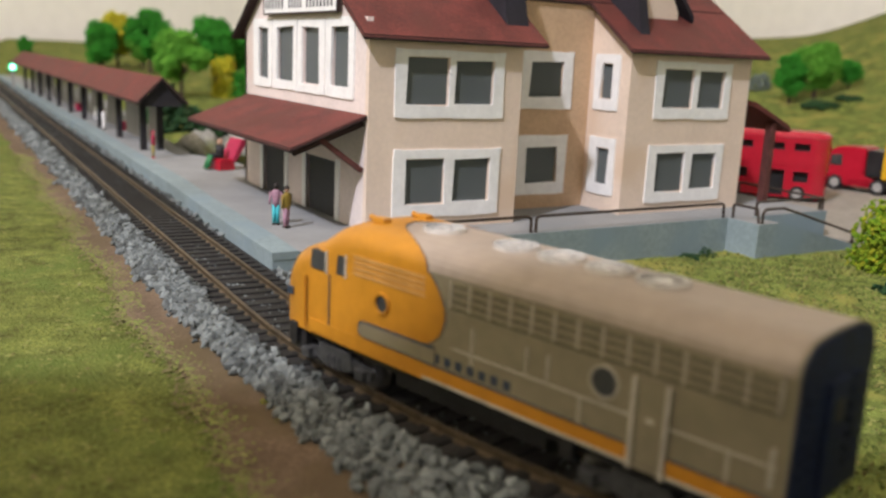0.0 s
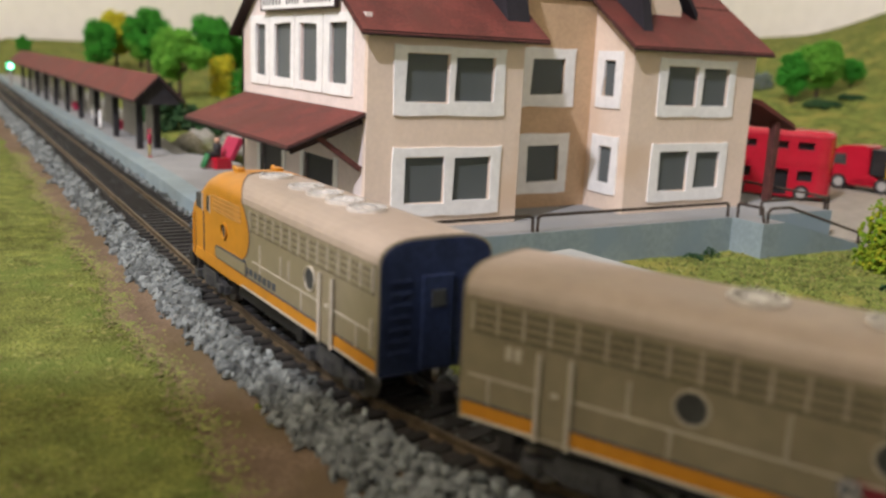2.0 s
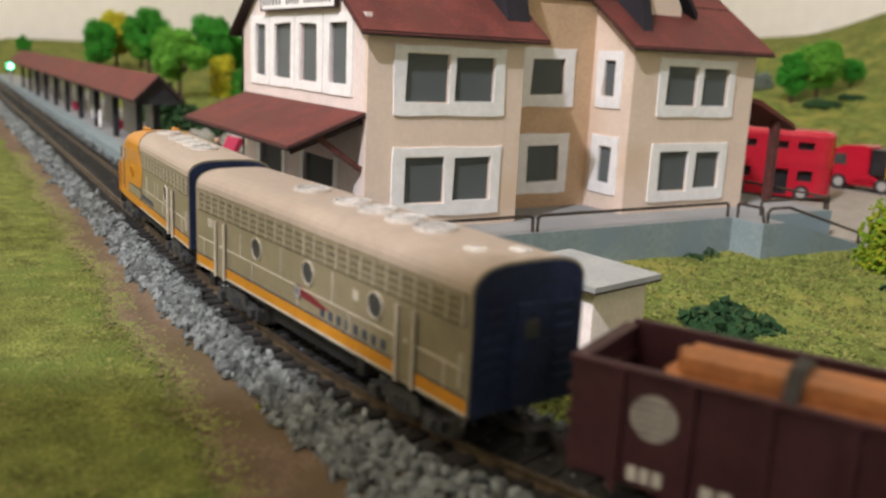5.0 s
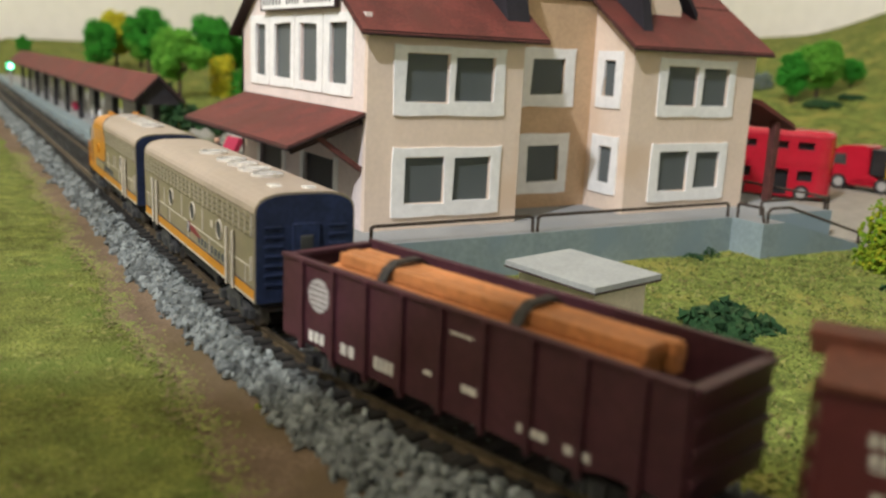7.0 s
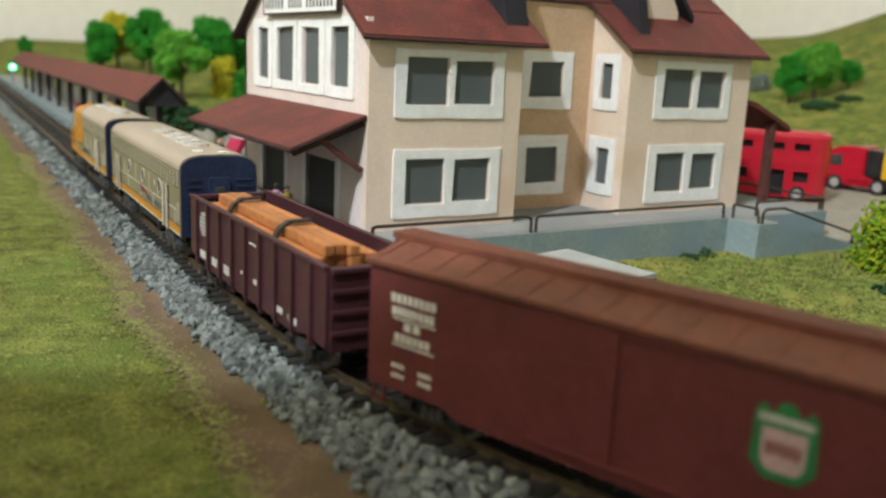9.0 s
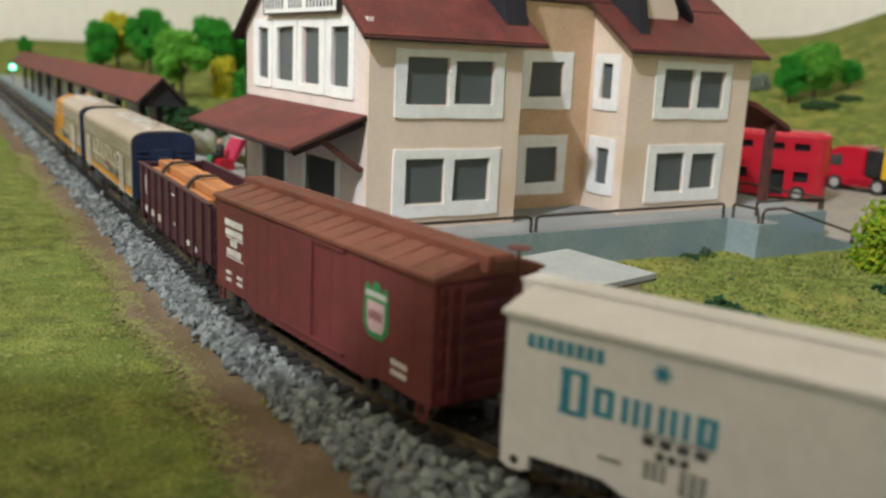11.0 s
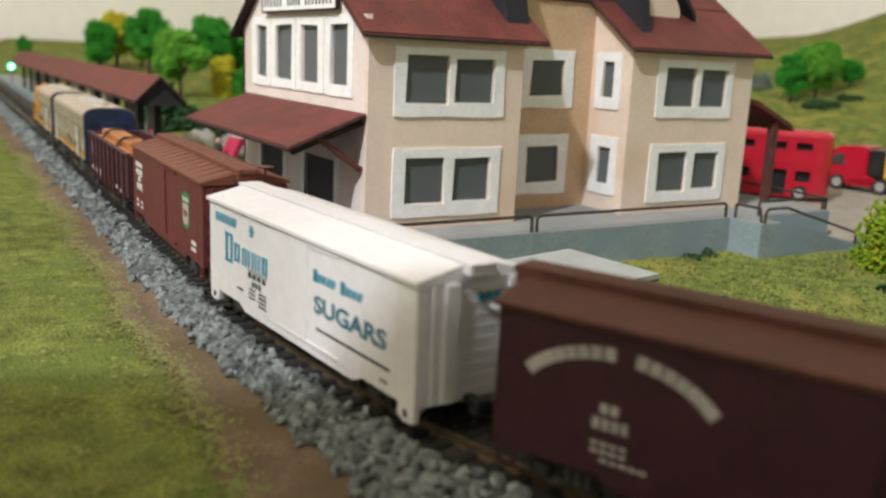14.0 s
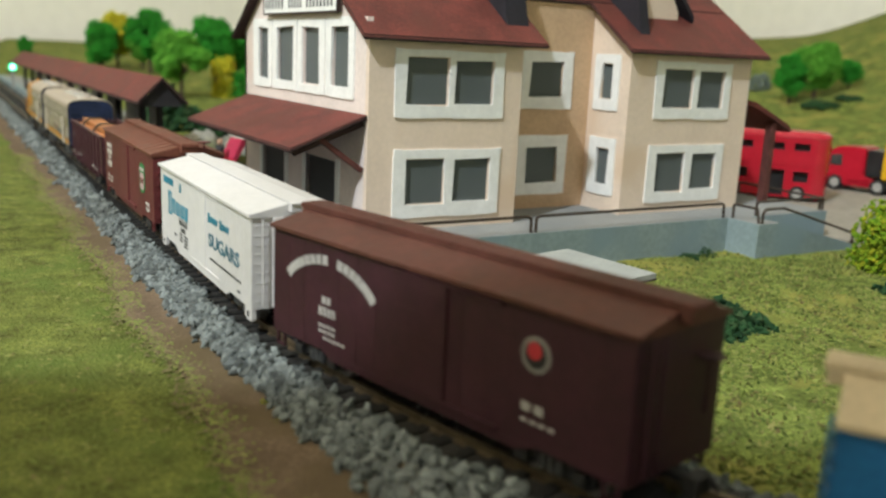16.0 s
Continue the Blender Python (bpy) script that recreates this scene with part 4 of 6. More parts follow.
def build_boxcar(name, label, mat, roof_mat, z0, z1, apex, length, door, ribs=True, legs=False, ends=0.06):
    """A boxcar: sides, doors, ends with ribs, a ridged roof and a running board."""
    car = thing(name, at(0, 0, 0), label, "boxcar")
    h = length / 2
    part("body", box(-HALF, HALF, -h, h, z0, z1, 0.02), mat, car)
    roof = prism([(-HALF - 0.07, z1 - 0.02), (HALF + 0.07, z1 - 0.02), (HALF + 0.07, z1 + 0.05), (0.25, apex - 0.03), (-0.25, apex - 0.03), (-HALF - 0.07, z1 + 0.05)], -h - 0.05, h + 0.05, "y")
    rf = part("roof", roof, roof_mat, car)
    if ribs:
        n = 14
        for k in range(n + 1):
            y = -h + 0.1 + (length - 0.2) * k / n
            rb = bmesh.new()
            for sg in (-1, 1):
                beam((sg * 0.2, y, apex - 0.01), (sg * (HALF + 0.06), y, z1 + 0.04), 0.05, 0.035, rb)
            part("roof_rib", rb, roof_mat, rf)
    h_board = 0.01 if legs else 0.06
    wk = part("running_board", box(-0.27, 0.27, -h - 0.28, h + 0.28, apex - 0.02, apex + h_board, 0.004), roof_mat, car, "running board along the roof")
    for k in range(0 if legs else 3):
        part("plank", box(-0.25 + 0.18 * k, -0.11 + 0.18 * k, -h - 0.26, h + 0.26, apex + h_board, apex + h_board + 0.025), roof_mat, wk)
    for side in (-1, 1):
        d = part("door", plate(quad(door[1], door[0], z0 + 0.1, z1 - 0.12), 0.016 if legs else 0.045, 0.02, side), mat, car, "sliding side door")
        for k in range(0 if legs else 5):
            z = z0 + 0.3 + (z1 - z0 - 0.6) * k / 4
            part("door_rib", plate(quad(door[1] + 0.06, door[0] - 0.06, z - 0.02, z + 0.02), 0.05, 0.0, side), mat, d)
        part("door_track", plate(quad(door[1] - 1.2, door[0] + 0.1, z1 - 0.13, z1 - 0.07), 0.025 if legs else 0.05, 0.0, side), mat, car)
        part("door_track", plate(quad(door[1] - 1.2, door[0] + 0.1, z0 + 0.04, z0 + 0.1), 0.025 if legs else 0.06, 0.0, side), mat, car)
        part("sill", prism([(-h + 1.6, z0 + 0.02), (-h + 2.0, z0 - 0.14), (h - 2.0, z0 - 0.14), (h - 1.6, z0 + 0.02)], side * 1.04 - 0.03, side * 1.04 + 0.03, "x"), mat, car)
        n = 16
        for k in range(n + 1):
            y = -h + 0.02 + (length - 0.04) * k / n
            if not door[1] - 0.05 < y < door[0] + 0.05:
                part("panel_seam", plate(quad(y - 0.01, y + 0.01, z0 + 0.02, z1 - 0.06), 0.004, 0.01, side), mat, car)
        for y in (-h + 0.25, h - 0.25):
            st = bmesh.new()
            for yy in (y - 0.12, y + 0.12):
                beam((side * 1.05, yy, z0), (side * 1.05, yy, z0 - 0.26), 0.05, 0.05, st)
            beam((side * 1.05, y - 0.14, z0 - 0.25), (side * 1.05, y + 0.14, z0 - 0.25), 0.05, 0.05, st)
            if legs:
                box(side * 1.02 - 0.06, side * 1.02 + 0.06, y - 0.24, y + 0.24, z0 - 0.24, z0 + 0.02, 0.02, st)
            part("step", st, mat, car)
    for y, s in ((-h, -1), (h, 1)):
        e = bmesh.new()
        for k in range(6):
            z = z0 + 0.22 + (z1 - z0 - 0.4) * k / 5
            box(-0.98, 0.98, min(y, y + s * ends), max(y, y + s * ends), z - 0.07, z + 0.07, 0.025, e)
        if ends > 0.03:
            part("end_ribs", e, mat, car, "ribbed end panel")
        else:
            e.free()
        part("end_board", box(-0.27, 0.27, min(y, y + s * 0.24), max(y, y + s * 0.24), apex - 0.2, apex - 0.02, 0.02), roof_mat, car)
        for x in (-0.85, -0.6):
            part("ladder_rail", rod((x, y + s * 0.1, z0 + 0.1), (x, y + s * 0.1, z1 - 0.05), 0.025, 6), mat, car)
        build_coupler(car, y, s)
    top = apex + 0.12 if ends > 0.03 else z1 - 0.5
    part("brake_staff", rod((0.45, -h - 0.16, z0 + 0.8), (0.45, -h - 0.16, top), 0.025, 6), mat, car)
    part("brake_wheel", rod((0.45, -h - 0.16, top), (0.45, -h - 0.16, top + 0.03), 0.2, 14), mat, car, "round brake wheel")
    part("underframe", box(-0.4, 0.4, -h + 0.1, h - 0.1, 0.38, z0 + 0.01), M_FRAME, car)
    part("brake_gear", box(-0.8, -0.3, -0.7, 0.5, 0.28, 0.5, 0.05), M_FRAME, car)
    for y in (-2.95, 2.95):
        build_truck(car, y, 0.55, M_FRAME)
    return car


def build_oxide_boxcar():
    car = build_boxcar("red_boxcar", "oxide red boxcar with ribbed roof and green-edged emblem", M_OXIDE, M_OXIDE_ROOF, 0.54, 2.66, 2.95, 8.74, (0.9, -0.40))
    for side in (-1, 1):
        for ya, yb, z, h, n in ((3.85, 2.85, 2.08, 0.15, 8), (3.82, 2.88, 1.86, 0.15, 8), (3.55, 3.15, 1.63, 0.14, 2), (3.75, 2.95, 1.41, 0.15, 6), (3.8, 3.5, 0.95, 0.08, 3), (3.2, 2.9, 0.93, 0.08, 3), (3.8, 3.5, 0.78, 0.08, 3), (3.2, 2.9, 0.78, 0.08, 3), (-3.2, -3.7, 0.95, 0.1, 4), (-3.2, -3.7, 0.78, 0.1, 4)):
            bars(car, ya, yb, z, h, n, M_CHALK, "off-white lettering", side)
        for z in (1.83, 1.38):
            part("underline", plate(quad(2.88, 3.8, z - 0.03, z - 0.005), 0.012, 0.0, side), M_CHALK, car)
        c = -2.68
        g = part("emblem", plate([(c - 0.40, 1.45), (c - 0.22, 1.25), (c + 0.22, 1.25), (c + 0.40, 1.45), (c + 0.37, 2.10), (c + 0.30, 2.20), (c + 0.16, 2.08), (c + 0.08, 2.24), (c - 0.08, 2.24), (c - 0.16, 2.08), (c - 0.30, 2.20), (c - 0.37, 2.10)], 0.012, 0.02, side), M_GREEN, car, "green-edged shield emblem with a notched top")
        part("emblem_field", plate([(c - 0.27, 1.48), (c - 0.18, 1.36), (c + 0.18, 1.36), (c + 0.27, 1.48), (c + 0.27, 1.90), (c - 0.27, 1.90)], 0.018, 0.0, side), M_PINK, g, "pale field of the emblem")
        marks = bmesh.new()
        for k in range(5):
            merge(marks, plate(quad(c - 0.21 + 0.09 * k, c - 0.155 + 0.09 * k, 1.56 + 0.02 * (k % 2), 1.74), 0.022, 0.0, side))
        part("emblem_lettering", marks, M_CRIMSON, g, "row of dark red marks")
        part("emblem_band", plate(quad(c - 0.33, c + 0.33, 1.97, 2.07), 0.018, 0.0, side), M_CHALK_DIM, g, "dull white band")
    return car


def build_white_boxcar():
    car = build_boxcar("white_boxcar", "white plastic refrigerator boxcar with teal lettering", M_WHITE, M_WHITE, 0.45, 2.53, 2.82, 8.67, (0.62, -0.62), ribs=False, legs=True, ends=0.02)
    for side in (-1, 1):
        bars(car, 3.97, 2.75, 2.10, 0.20, 8, M_TEAL, "teal lettering", side)
        # the large name: heavy upright strokes of uneven height
        bm = bmesh.new()
        for y0, w, za, zb in ((3.40, 0.14, 1.28, 1.92), (3.12, 0.13, 1.30, 1.88), (2.90, 0.11, 1.38, 1.74), (2.70, 0.10, 1.38, 1.74), (2.48, 0.09, 1.36, 1.74), (2.32, 0.09, 1.36, 1.74), (2.16, 0.09, 1.36, 1.74), (1.96, 0.09, 1.36, 1.74), (1.80, 0.09, 1.36, 1.74), (1.63, 0.09, 1.36, 1.74), (1.45, 0.11, 1.38, 1.72), (1.28, 0.10, 1.38, 1.72)):
            merge(bm, plate(quad(y0 - w, y0, za, zb), 0.012, 0.01, side))
        for y0, y1, z in ((3.42, 3.0, 1.26), (3.42, 3.0, 1.86), (2.9, 2.6, 1.36), (2.9, 2.6, 1.70), (1.45, 1.18, 1.36), (1.45, 1.18, 1.68)):
            merge(bm, plate(quad(y1, y0, z, z + 0.07), 0.013, 0.01, side))
        part("lettering", bm, M_TEAL, car, "large teal name lettering")
        st = bmesh.new()
        for k in range(3):
            a = k * math.pi / 3
            dy, dz = 0.13 * math.cos(a), 0.13 * math.sin(a)
            merge(st, plate([(1.97 - dy - dz * 0.2, 2.18 - dz + dy * 0.2), (1.97 + dy - dz * 0.2, 2.18 + dz + dy * 0.2), (1.97 + dy + dz * 0.2, 2.18 + dz - dy * 0.2), (1.97 - dy + dz * 0.2, 2.18 - dz - dy * 0.2)], 0.012 + 0.002 * k, 0.01, side))
        part("star", st, M_TEAL, car, "small teal star")
        for ya, yb, z, h, n in ((2.15, 1.2, 1.16, 0.12, 4), (1.95, 1.45, 0.98, 0.12, 3), (2.75, 2.4, 0.76, 0.05, 4), (2.1, 1.75, 0.88, 0.05, 3), (1.6, 1.2, 0.88, 0.05, 3), (2.1, 1.75, 0.79, 0.05, 3), (1.6, 1.2, 0.79, 0.05, 3), (2.1, 1.75, 0.70, 0.05, 3), (1.6, 1.2, 0.70, 0.05, 3), (1.6, 1.2, 0.61, 0.05, 3)):
            bars(car, ya, yb, z, h, n, M_TRUCK, "small grey stencil marks", side)
        part("rule", plate(quad(1.2, 2.15, 1.31, 1.33), 0.012, 0.0, side), M_TRUCK, car)
        bars(car, -0.85, -1.7, 1.80, 0.16, 5, M_TEAL, "teal script lettering", side, slant=-0.06, gap=0.25)
        bars(car, -1.9, -2.65, 1.80, 0.16, 4, M_TEAL, "teal script lettering", side, slant=-0.06, gap=0.25)
        part("swash", plate(quad(-1.02, -0.86, 1.78, 2.02), 0.012, 0.0, side), M_TEAL, car)
        part("swash", plate(quad(-2.06, -1.9, 1.78, 2.02), 0.012, 0.0, side), M_TEAL, car)
        letters(car, "SUGARS", -0.9 * (1 if side < 0 else -4.0), 1.20, 0.46, M_SLATE, "dark slate-blue word on the side", side, stretch=1.53)
        bars(car, -1.0, -3.6, 0.86, 0.05, 26, M_TRUCK, "line of small grey print", side, gap=0.2)
        bars(car, -3.3, -3.55, 0.62, 0.05, 2, M_TRUCK, "small grey stencil marks", side)
        for y in (-4.08, 4.08):
            # a black disc on the foot stands in for the hole's shade
            part("foot_hole", plate(disc(y, 0.32, 0.075, 12), 0.004, 0.02, side, 1.08), M_FRAME, car, "black disc for the shaded hole in the corner foot")
    for y, sg in ((-4.335, -1), (4.335, 1)):
        for x0, x1, d in ((-0.62, -0.34, 0.13), (0.70, 1.04, 0.07)):
            part("end_post", box(x0, x1, min(y, y + sg * d), max(y, y + sg * d), 0.5, 2.5, 0.02), M_WHITE, car, "white upright moulding on the end")
        for k in range(9):
            z = 0.62 + 0.21 * k
            part("end_line", box(-1.0, 0.98, min(y, y + sg * 0.010), max(y, y + sg * 0.010), z, z + 0.04), M_WHITE, car)
        mk = bmesh.new()
        for k in range(3):
            box(0.10 + 0.17 * k, 0.22 + 0.17 * k, min(y, y + sg * 0.04), max(y, y + sg * 0.04), 2.12, 2.27, 0.0, mk)
        part("lettering", mk, M_TEAL, car, "small teal marks on the end")
    return car


def build_brown_boxcar():
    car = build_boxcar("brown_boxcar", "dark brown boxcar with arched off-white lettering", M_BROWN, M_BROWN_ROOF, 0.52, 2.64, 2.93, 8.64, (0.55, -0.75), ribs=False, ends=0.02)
    for side in (-1, 1):
        bm = bmesh.new()
        for k in [*range(8), *[9.3 + i for i in range(7)]]:
            a = math.radians(32 + 116 * k / 15.3)
            c = Vector((2.45 + 1.5 * math.cos(a), 1.36 + 0.93 * math.sin(a)))
            run = Vector((-1.5 * math.sin(a), 0.93 * math.cos(a))).normalized() * 0.078
            rise = Vector((-run.y, run.x)).normalized() * -0.092
            merge(bm, plate([tuple(c + run * u + rise * v) for u, v in ((-1, -1), (1, -1), (1, 1), (-1, 1))], 0.012, 0.01, side))
        part("lettering", bm, M_CHALK_DIM, car, "off-white lettering set in an arch")
        for ya, yb, z, h, n in ((2.65, 2.35, 1.45, 0.14, 2), (2.75, 2.2, 1.22, 0.16, 4), (2.75, 2.2, 0.99, 0.06, 4), (2.75, 2.2, 0.88, 0.06, 4), (2.6, 1.9, 0.76, 0.05, 5), (-2.4, -2.9, 1.05, 0.14, 2), (-2.4, -3.1, 0.88, 0.06, 4)):
            bars(car, ya, yb, z, h, n, M_CHALK_DIM, "off-white stencil marks", side)
        e = part("emblem", plate(disc(-2.62, 1.94, 0.28), 0.012, 0.02, side), M_FADED, car, "round dull grey emblem with red and dark halves")
        part("emblem_dark", plate(disc(-2.62, 1.94, 0.205), 0.018, 0.0, side), M_FRAME, e)
        part("emblem_red", plate(disc(-2.60, 2.0, 0.135), 0.024, 0.0, side), M_RED, e)
    return car


def build_blue_car():
    car = build_boxcar("blue_boxcar", "blue boxcar with a tan roof at the train's tail", M_BLUE, M_TAN, 0.52, 2.2, 2.6, 8.6, (0.6, -0.7), ribs=False)
    return car


CARS.append((build_lead_engine(), 10.85, 0.0))
CARS.append((build_booster(), 10.62, -12.21))
for ob in build_gondola():
    CARS.append((ob, 8.6, -23.11))
CARS.append((build_oxide_boxcar(), 8.74, -32.86))
CARS.append((build_white_boxcar(), 8.67, -42.66))
CARS.append((build_brown_boxcar(), 8.64, -52.59))
CARS.append((build_blue_car(), 8.6, -63.28))

# ---- scattered matter: many small lumps in one mesh ----
OCTA = np.array([(1, 0, 0), (-1, 0, 0), (0, 1, 0), (0, -1, 0), (0, 0, 1), (0, 0, -1)], float)
OCTA_F = np.array([(0, 2, 4), (2, 1, 4), (1, 3, 4), (3, 0, 4), (2, 0, 5), (1, 2, 5), (3, 1, 5), (0, 3, 5)])
_g = (1 + 5 ** 0.5) / 2
ICO = np.array([(-1, _g, 0), (1, _g, 0), (-1, -_g, 0), (1, -_g, 0), (0, -1, _g), (0, 1, _g), (0, -1, -_g), (0, 1, -_g), (_g, 0, -1), (_g, 0, 1), (-_g, 0, -1), (-_g, 0, 1)], float) / (1 + _g * _g) ** 0.5
ICO_F = np.array([(0, 11, 5), (0, 5, 1), (0, 1, 7), (0, 7, 10), (0, 10, 11), (1, 5, 9), (5, 11, 4), (11, 10, 2), (10, 7, 6), (7, 1, 8), (3, 9, 4), (3, 4, 2), (3, 2, 6), (3, 6, 8), (3, 8, 9), (4, 9, 5), (2, 4, 11), (6, 2, 10), (8, 6, 7), (9, 8, 1)])


def turns(rng, n):
    q = rng.normal(size=(n, 4))
    q /= np.linalg.norm(q, axis=1)[:, None]
    w, x, y, z = q.T
    return np.stack([1 - 2 * (y * y + z * z), 2 * (x * y - z * w), 2 * (x * z + y * w), 2 * (x * y + z * w), 1 - 2 * (x * x + z * z), 2 * (y * z - x * w), 2 * (x * z - y * w), 2 * (y * z + x * w), 1 - 2 * (x * x + y * y)], 1).reshape(n, 3, 3)


def lumps(name, places, sizes, mat, rng, base=OCTA, faces=OCTA_F, rough=0.35, squash=(1, 1, 1), parent=None, flat=False):
    """One mesh of many small uneven lumps (layout units)."""
    n, k = len(places), len(base)
    v = base[None] * (1 + rng.uniform(-rough, rough, (n, k, 1))) * np.asarray(squash)[None, None]
    spin = turns(rng, n)
    if flat:
        a = rng.uniform(0, 2 * math.pi, n)
        spin = np.zeros((n, 3, 3))
        spin[:, 0, 0] = spin[:, 1, 1] = np.cos(a)
        spin[:, 0, 1], spin[:, 1, 0], spin[:, 2, 2] = -np.sin(a), np.sin(a), 1
    v = np.einsum("nij,nkj->nki", spin, v) * np.asarray(sizes)[:, None, None] + np.asarray(places)[:, None]
    f = (faces[None] + (np.arange(n) * k)[:, None, None]).reshape(-1, 3)
    me = bpy.data.meshes.new(name)
    me.from_pydata((v.reshape(-1, 3) * U).tolist(), [], f.tolist())
    me.materials.append(mat)
    ob = new(name, me)
    ob.parent = parent
    return ob


def flock(name, colours, rough=0.95):
    """A material for scattered crumbs, each with a colour of its own out of a few."""
    mat = bpy.data.materials.new(name)
    mat.use_nodes = True
    nt = mat.node_tree
    b = nt.nodes["Principled BSDF"]
    b.inputs["Roughness"].default_value = rough
    b.inputs["Specular IOR Level"].default_value = 0.15
    g = nt.nodes.new("ShaderNodeNewGeometry")
    r = nt.nodes.new("ShaderNodeValToRGB")
    while len(r.color_ramp.elements) < len(colours):
        r.color_ramp.elements.new(0.5)
    for i, c in enumerate(colours):
        r.color_ramp.elements[i].position = i / (len(colours) - 1)
        r.color_ramp.elements[i].color = (*c, 1)
    nt.links.new(g.outputs["Random Per Island"], r.inputs[0])
    tc = nt.nodes.new("ShaderNodeTexCoord")
    n = nt.nodes.new("ShaderNodeTexNoise")
    n.inputs["Scale"].default_value = 0.8 / U
    nt.links.new(tc.outputs["Object"], n.inputs["Vector"])
    m = nt.nodes.new("ShaderNodeMix")
    m.data_type, m.blend_type = "RGBA", "MULTIPLY"
    m.inputs[0].default_value = 0.5
    nt.links.new(r.outputs[0], m.inputs[6])
    nt.links.new(n.outputs["Color"], m.inputs[7])
    m2 = nt.nodes.new("ShaderNodeMix")
    m2.data_type, m2.blend_type = "RGBA", "MIX"
    m2.inputs[0].default_value = 0.25
    nt.links.new(r.outputs[0], m2.inputs[6])
    nt.links.new(m.outputs[2], m2.inputs[7])
    nt.links.new(m2.outputs[2], b.inputs["Base Color"])
    return mat


M_CRUMB_W = flock("flock_crumbs_olive", [(0.15, 0.185, 0.046), (0.20, 0.23, 0.06), (0.17, 0.21, 0.05), (0.27, 0.27, 0.09), (0.16, 0.20, 0.046), (0.19, 0.16, 0.07)])
M_CRUMB_SOIL = flock("soil_crumbs", [(0.18, 0.14, 0.08), (0.17, 0.15, 0.065), (0.21, 0.165, 0.095), (0.18, 0.175, 0.06)])
M_CRUMB_E = flock("flock_crumbs_bright", [(0.06, 0.09, 0.019), (0.24, 0.265, 0.068), (0.17, 0.21, 0.046), (0.27, 0.26, 0.088), (0.08, 0.12, 0.025), (0.15, 0.115, 0.047)])
M_LEAF_DARK = flock("dark_green_foam", [(0.02, 0.135, 0.014), (0.045, 0.27, 0.025), (0.03, 0.20, 0.02), (0.06, 0.34, 0.035)])
M_LEAF_DEEP = flock("deep_green_foam", [(0.012, 0.035, 0.014), (0.03, 0.075, 0.028), (0.02, 0.055, 0.02), (0.05, 0.085, 0.035)])
M_LEAF_MID = flock("mid_green_foam", [(0.07, 0.23, 0.022), (0.13, 0.37, 0.04), (0.09, 0.29, 0.03), (0.17, 0.41, 0.05)])
M_LEAF_YELLOW = flock("yellow_green_foam", [(0.34, 0.36, 0.02), (0.62, 0.52, 0.03), (0.46, 0.46, 0.03), (0.72, 0.58, 0.04)])
M_LEAF_LIME = flock("lime_green_foam", [(0.10, 0.22, 0.012), (0.24, 0.30, 0.015), (0.14, 0.27, 0.015), (0.36, 0.34, 0.02)])
M_ROCK_FOAM = flock("grey_green_foam", [(0.10, 0.14, 0.12), (0.18, 0.22, 0.19), (0.14, 0.17, 0.15), (0.22, 0.25, 0.22)])
M_TRUNK = material("brown_twig_trunk", (0.06, 0.04, 0.025), 0.9, vary=0.3, fine=80, bump=0.5)
M_REDPLASTIC = material("glossy_red_plastic", (0.42, 0.012, 0.028), 0.22, vary=0.05, bump=0.05, spec=0.6)
M_YELLOWPLASTIC = material("yellow_truck_body", (0.62, 0.36, 0.012), 0.35, vary=0.05, bump=0.05)
M_BLACKPLASTIC = material("black_plastic", (0.015, 0.015, 0.016), 0.4, vary=0.2)
M_HUTWALL = material("white_hut_wall", (0.84, 0.75, 0.71), 0.85, vary=0.05, bump=0.1)
M_HUTROOF = material("grey_white_hut_roof", (0.31, 0.32, 0.305), 0.85, vary=0.06, bump=0.2)
M_SKIN = material("figure_skin_paint", (0.45, 0.27, 0.18), 0.6)
M_HAIR = material("figure_dark_paint", (0.02, 0.015, 0.012), 0.6)
M_MAUVE = material("figure_mauve_paint", (0.36, 0.20, 0.26), 0.6)
M_CYAN = material("figure_cyan_paint", (0.04, 0.40, 0.45), 0.6)
M_MUSTARD = material("figure_mustard_paint", (0.25, 0.17, 0.02), 0.6)
M_MAGENTA = material("figure_crimson_paint", (0.40, 0.025, 0.07), 0.6)
M_KHAKI = material("figure_khaki_paint", (0.30, 0.25, 0.08), 0.6)
M_SHELTERPOST = material("dark_shelter_timber", (0.02, 0.018, 0.02), 0.7, vary=0.2)
M_GREYWALL = material("pale_grey_shelter_wall", (0.31, 0.30, 0.28), 0.9, vary=0.08)
M_ROCK = material("pale_grey_rock", (0.32, 0.31, 0.27), 0.95, vary=0.2, fine=60, bump=0.8, depth=0.08, dark=(0.14, 0.15, 0.07))


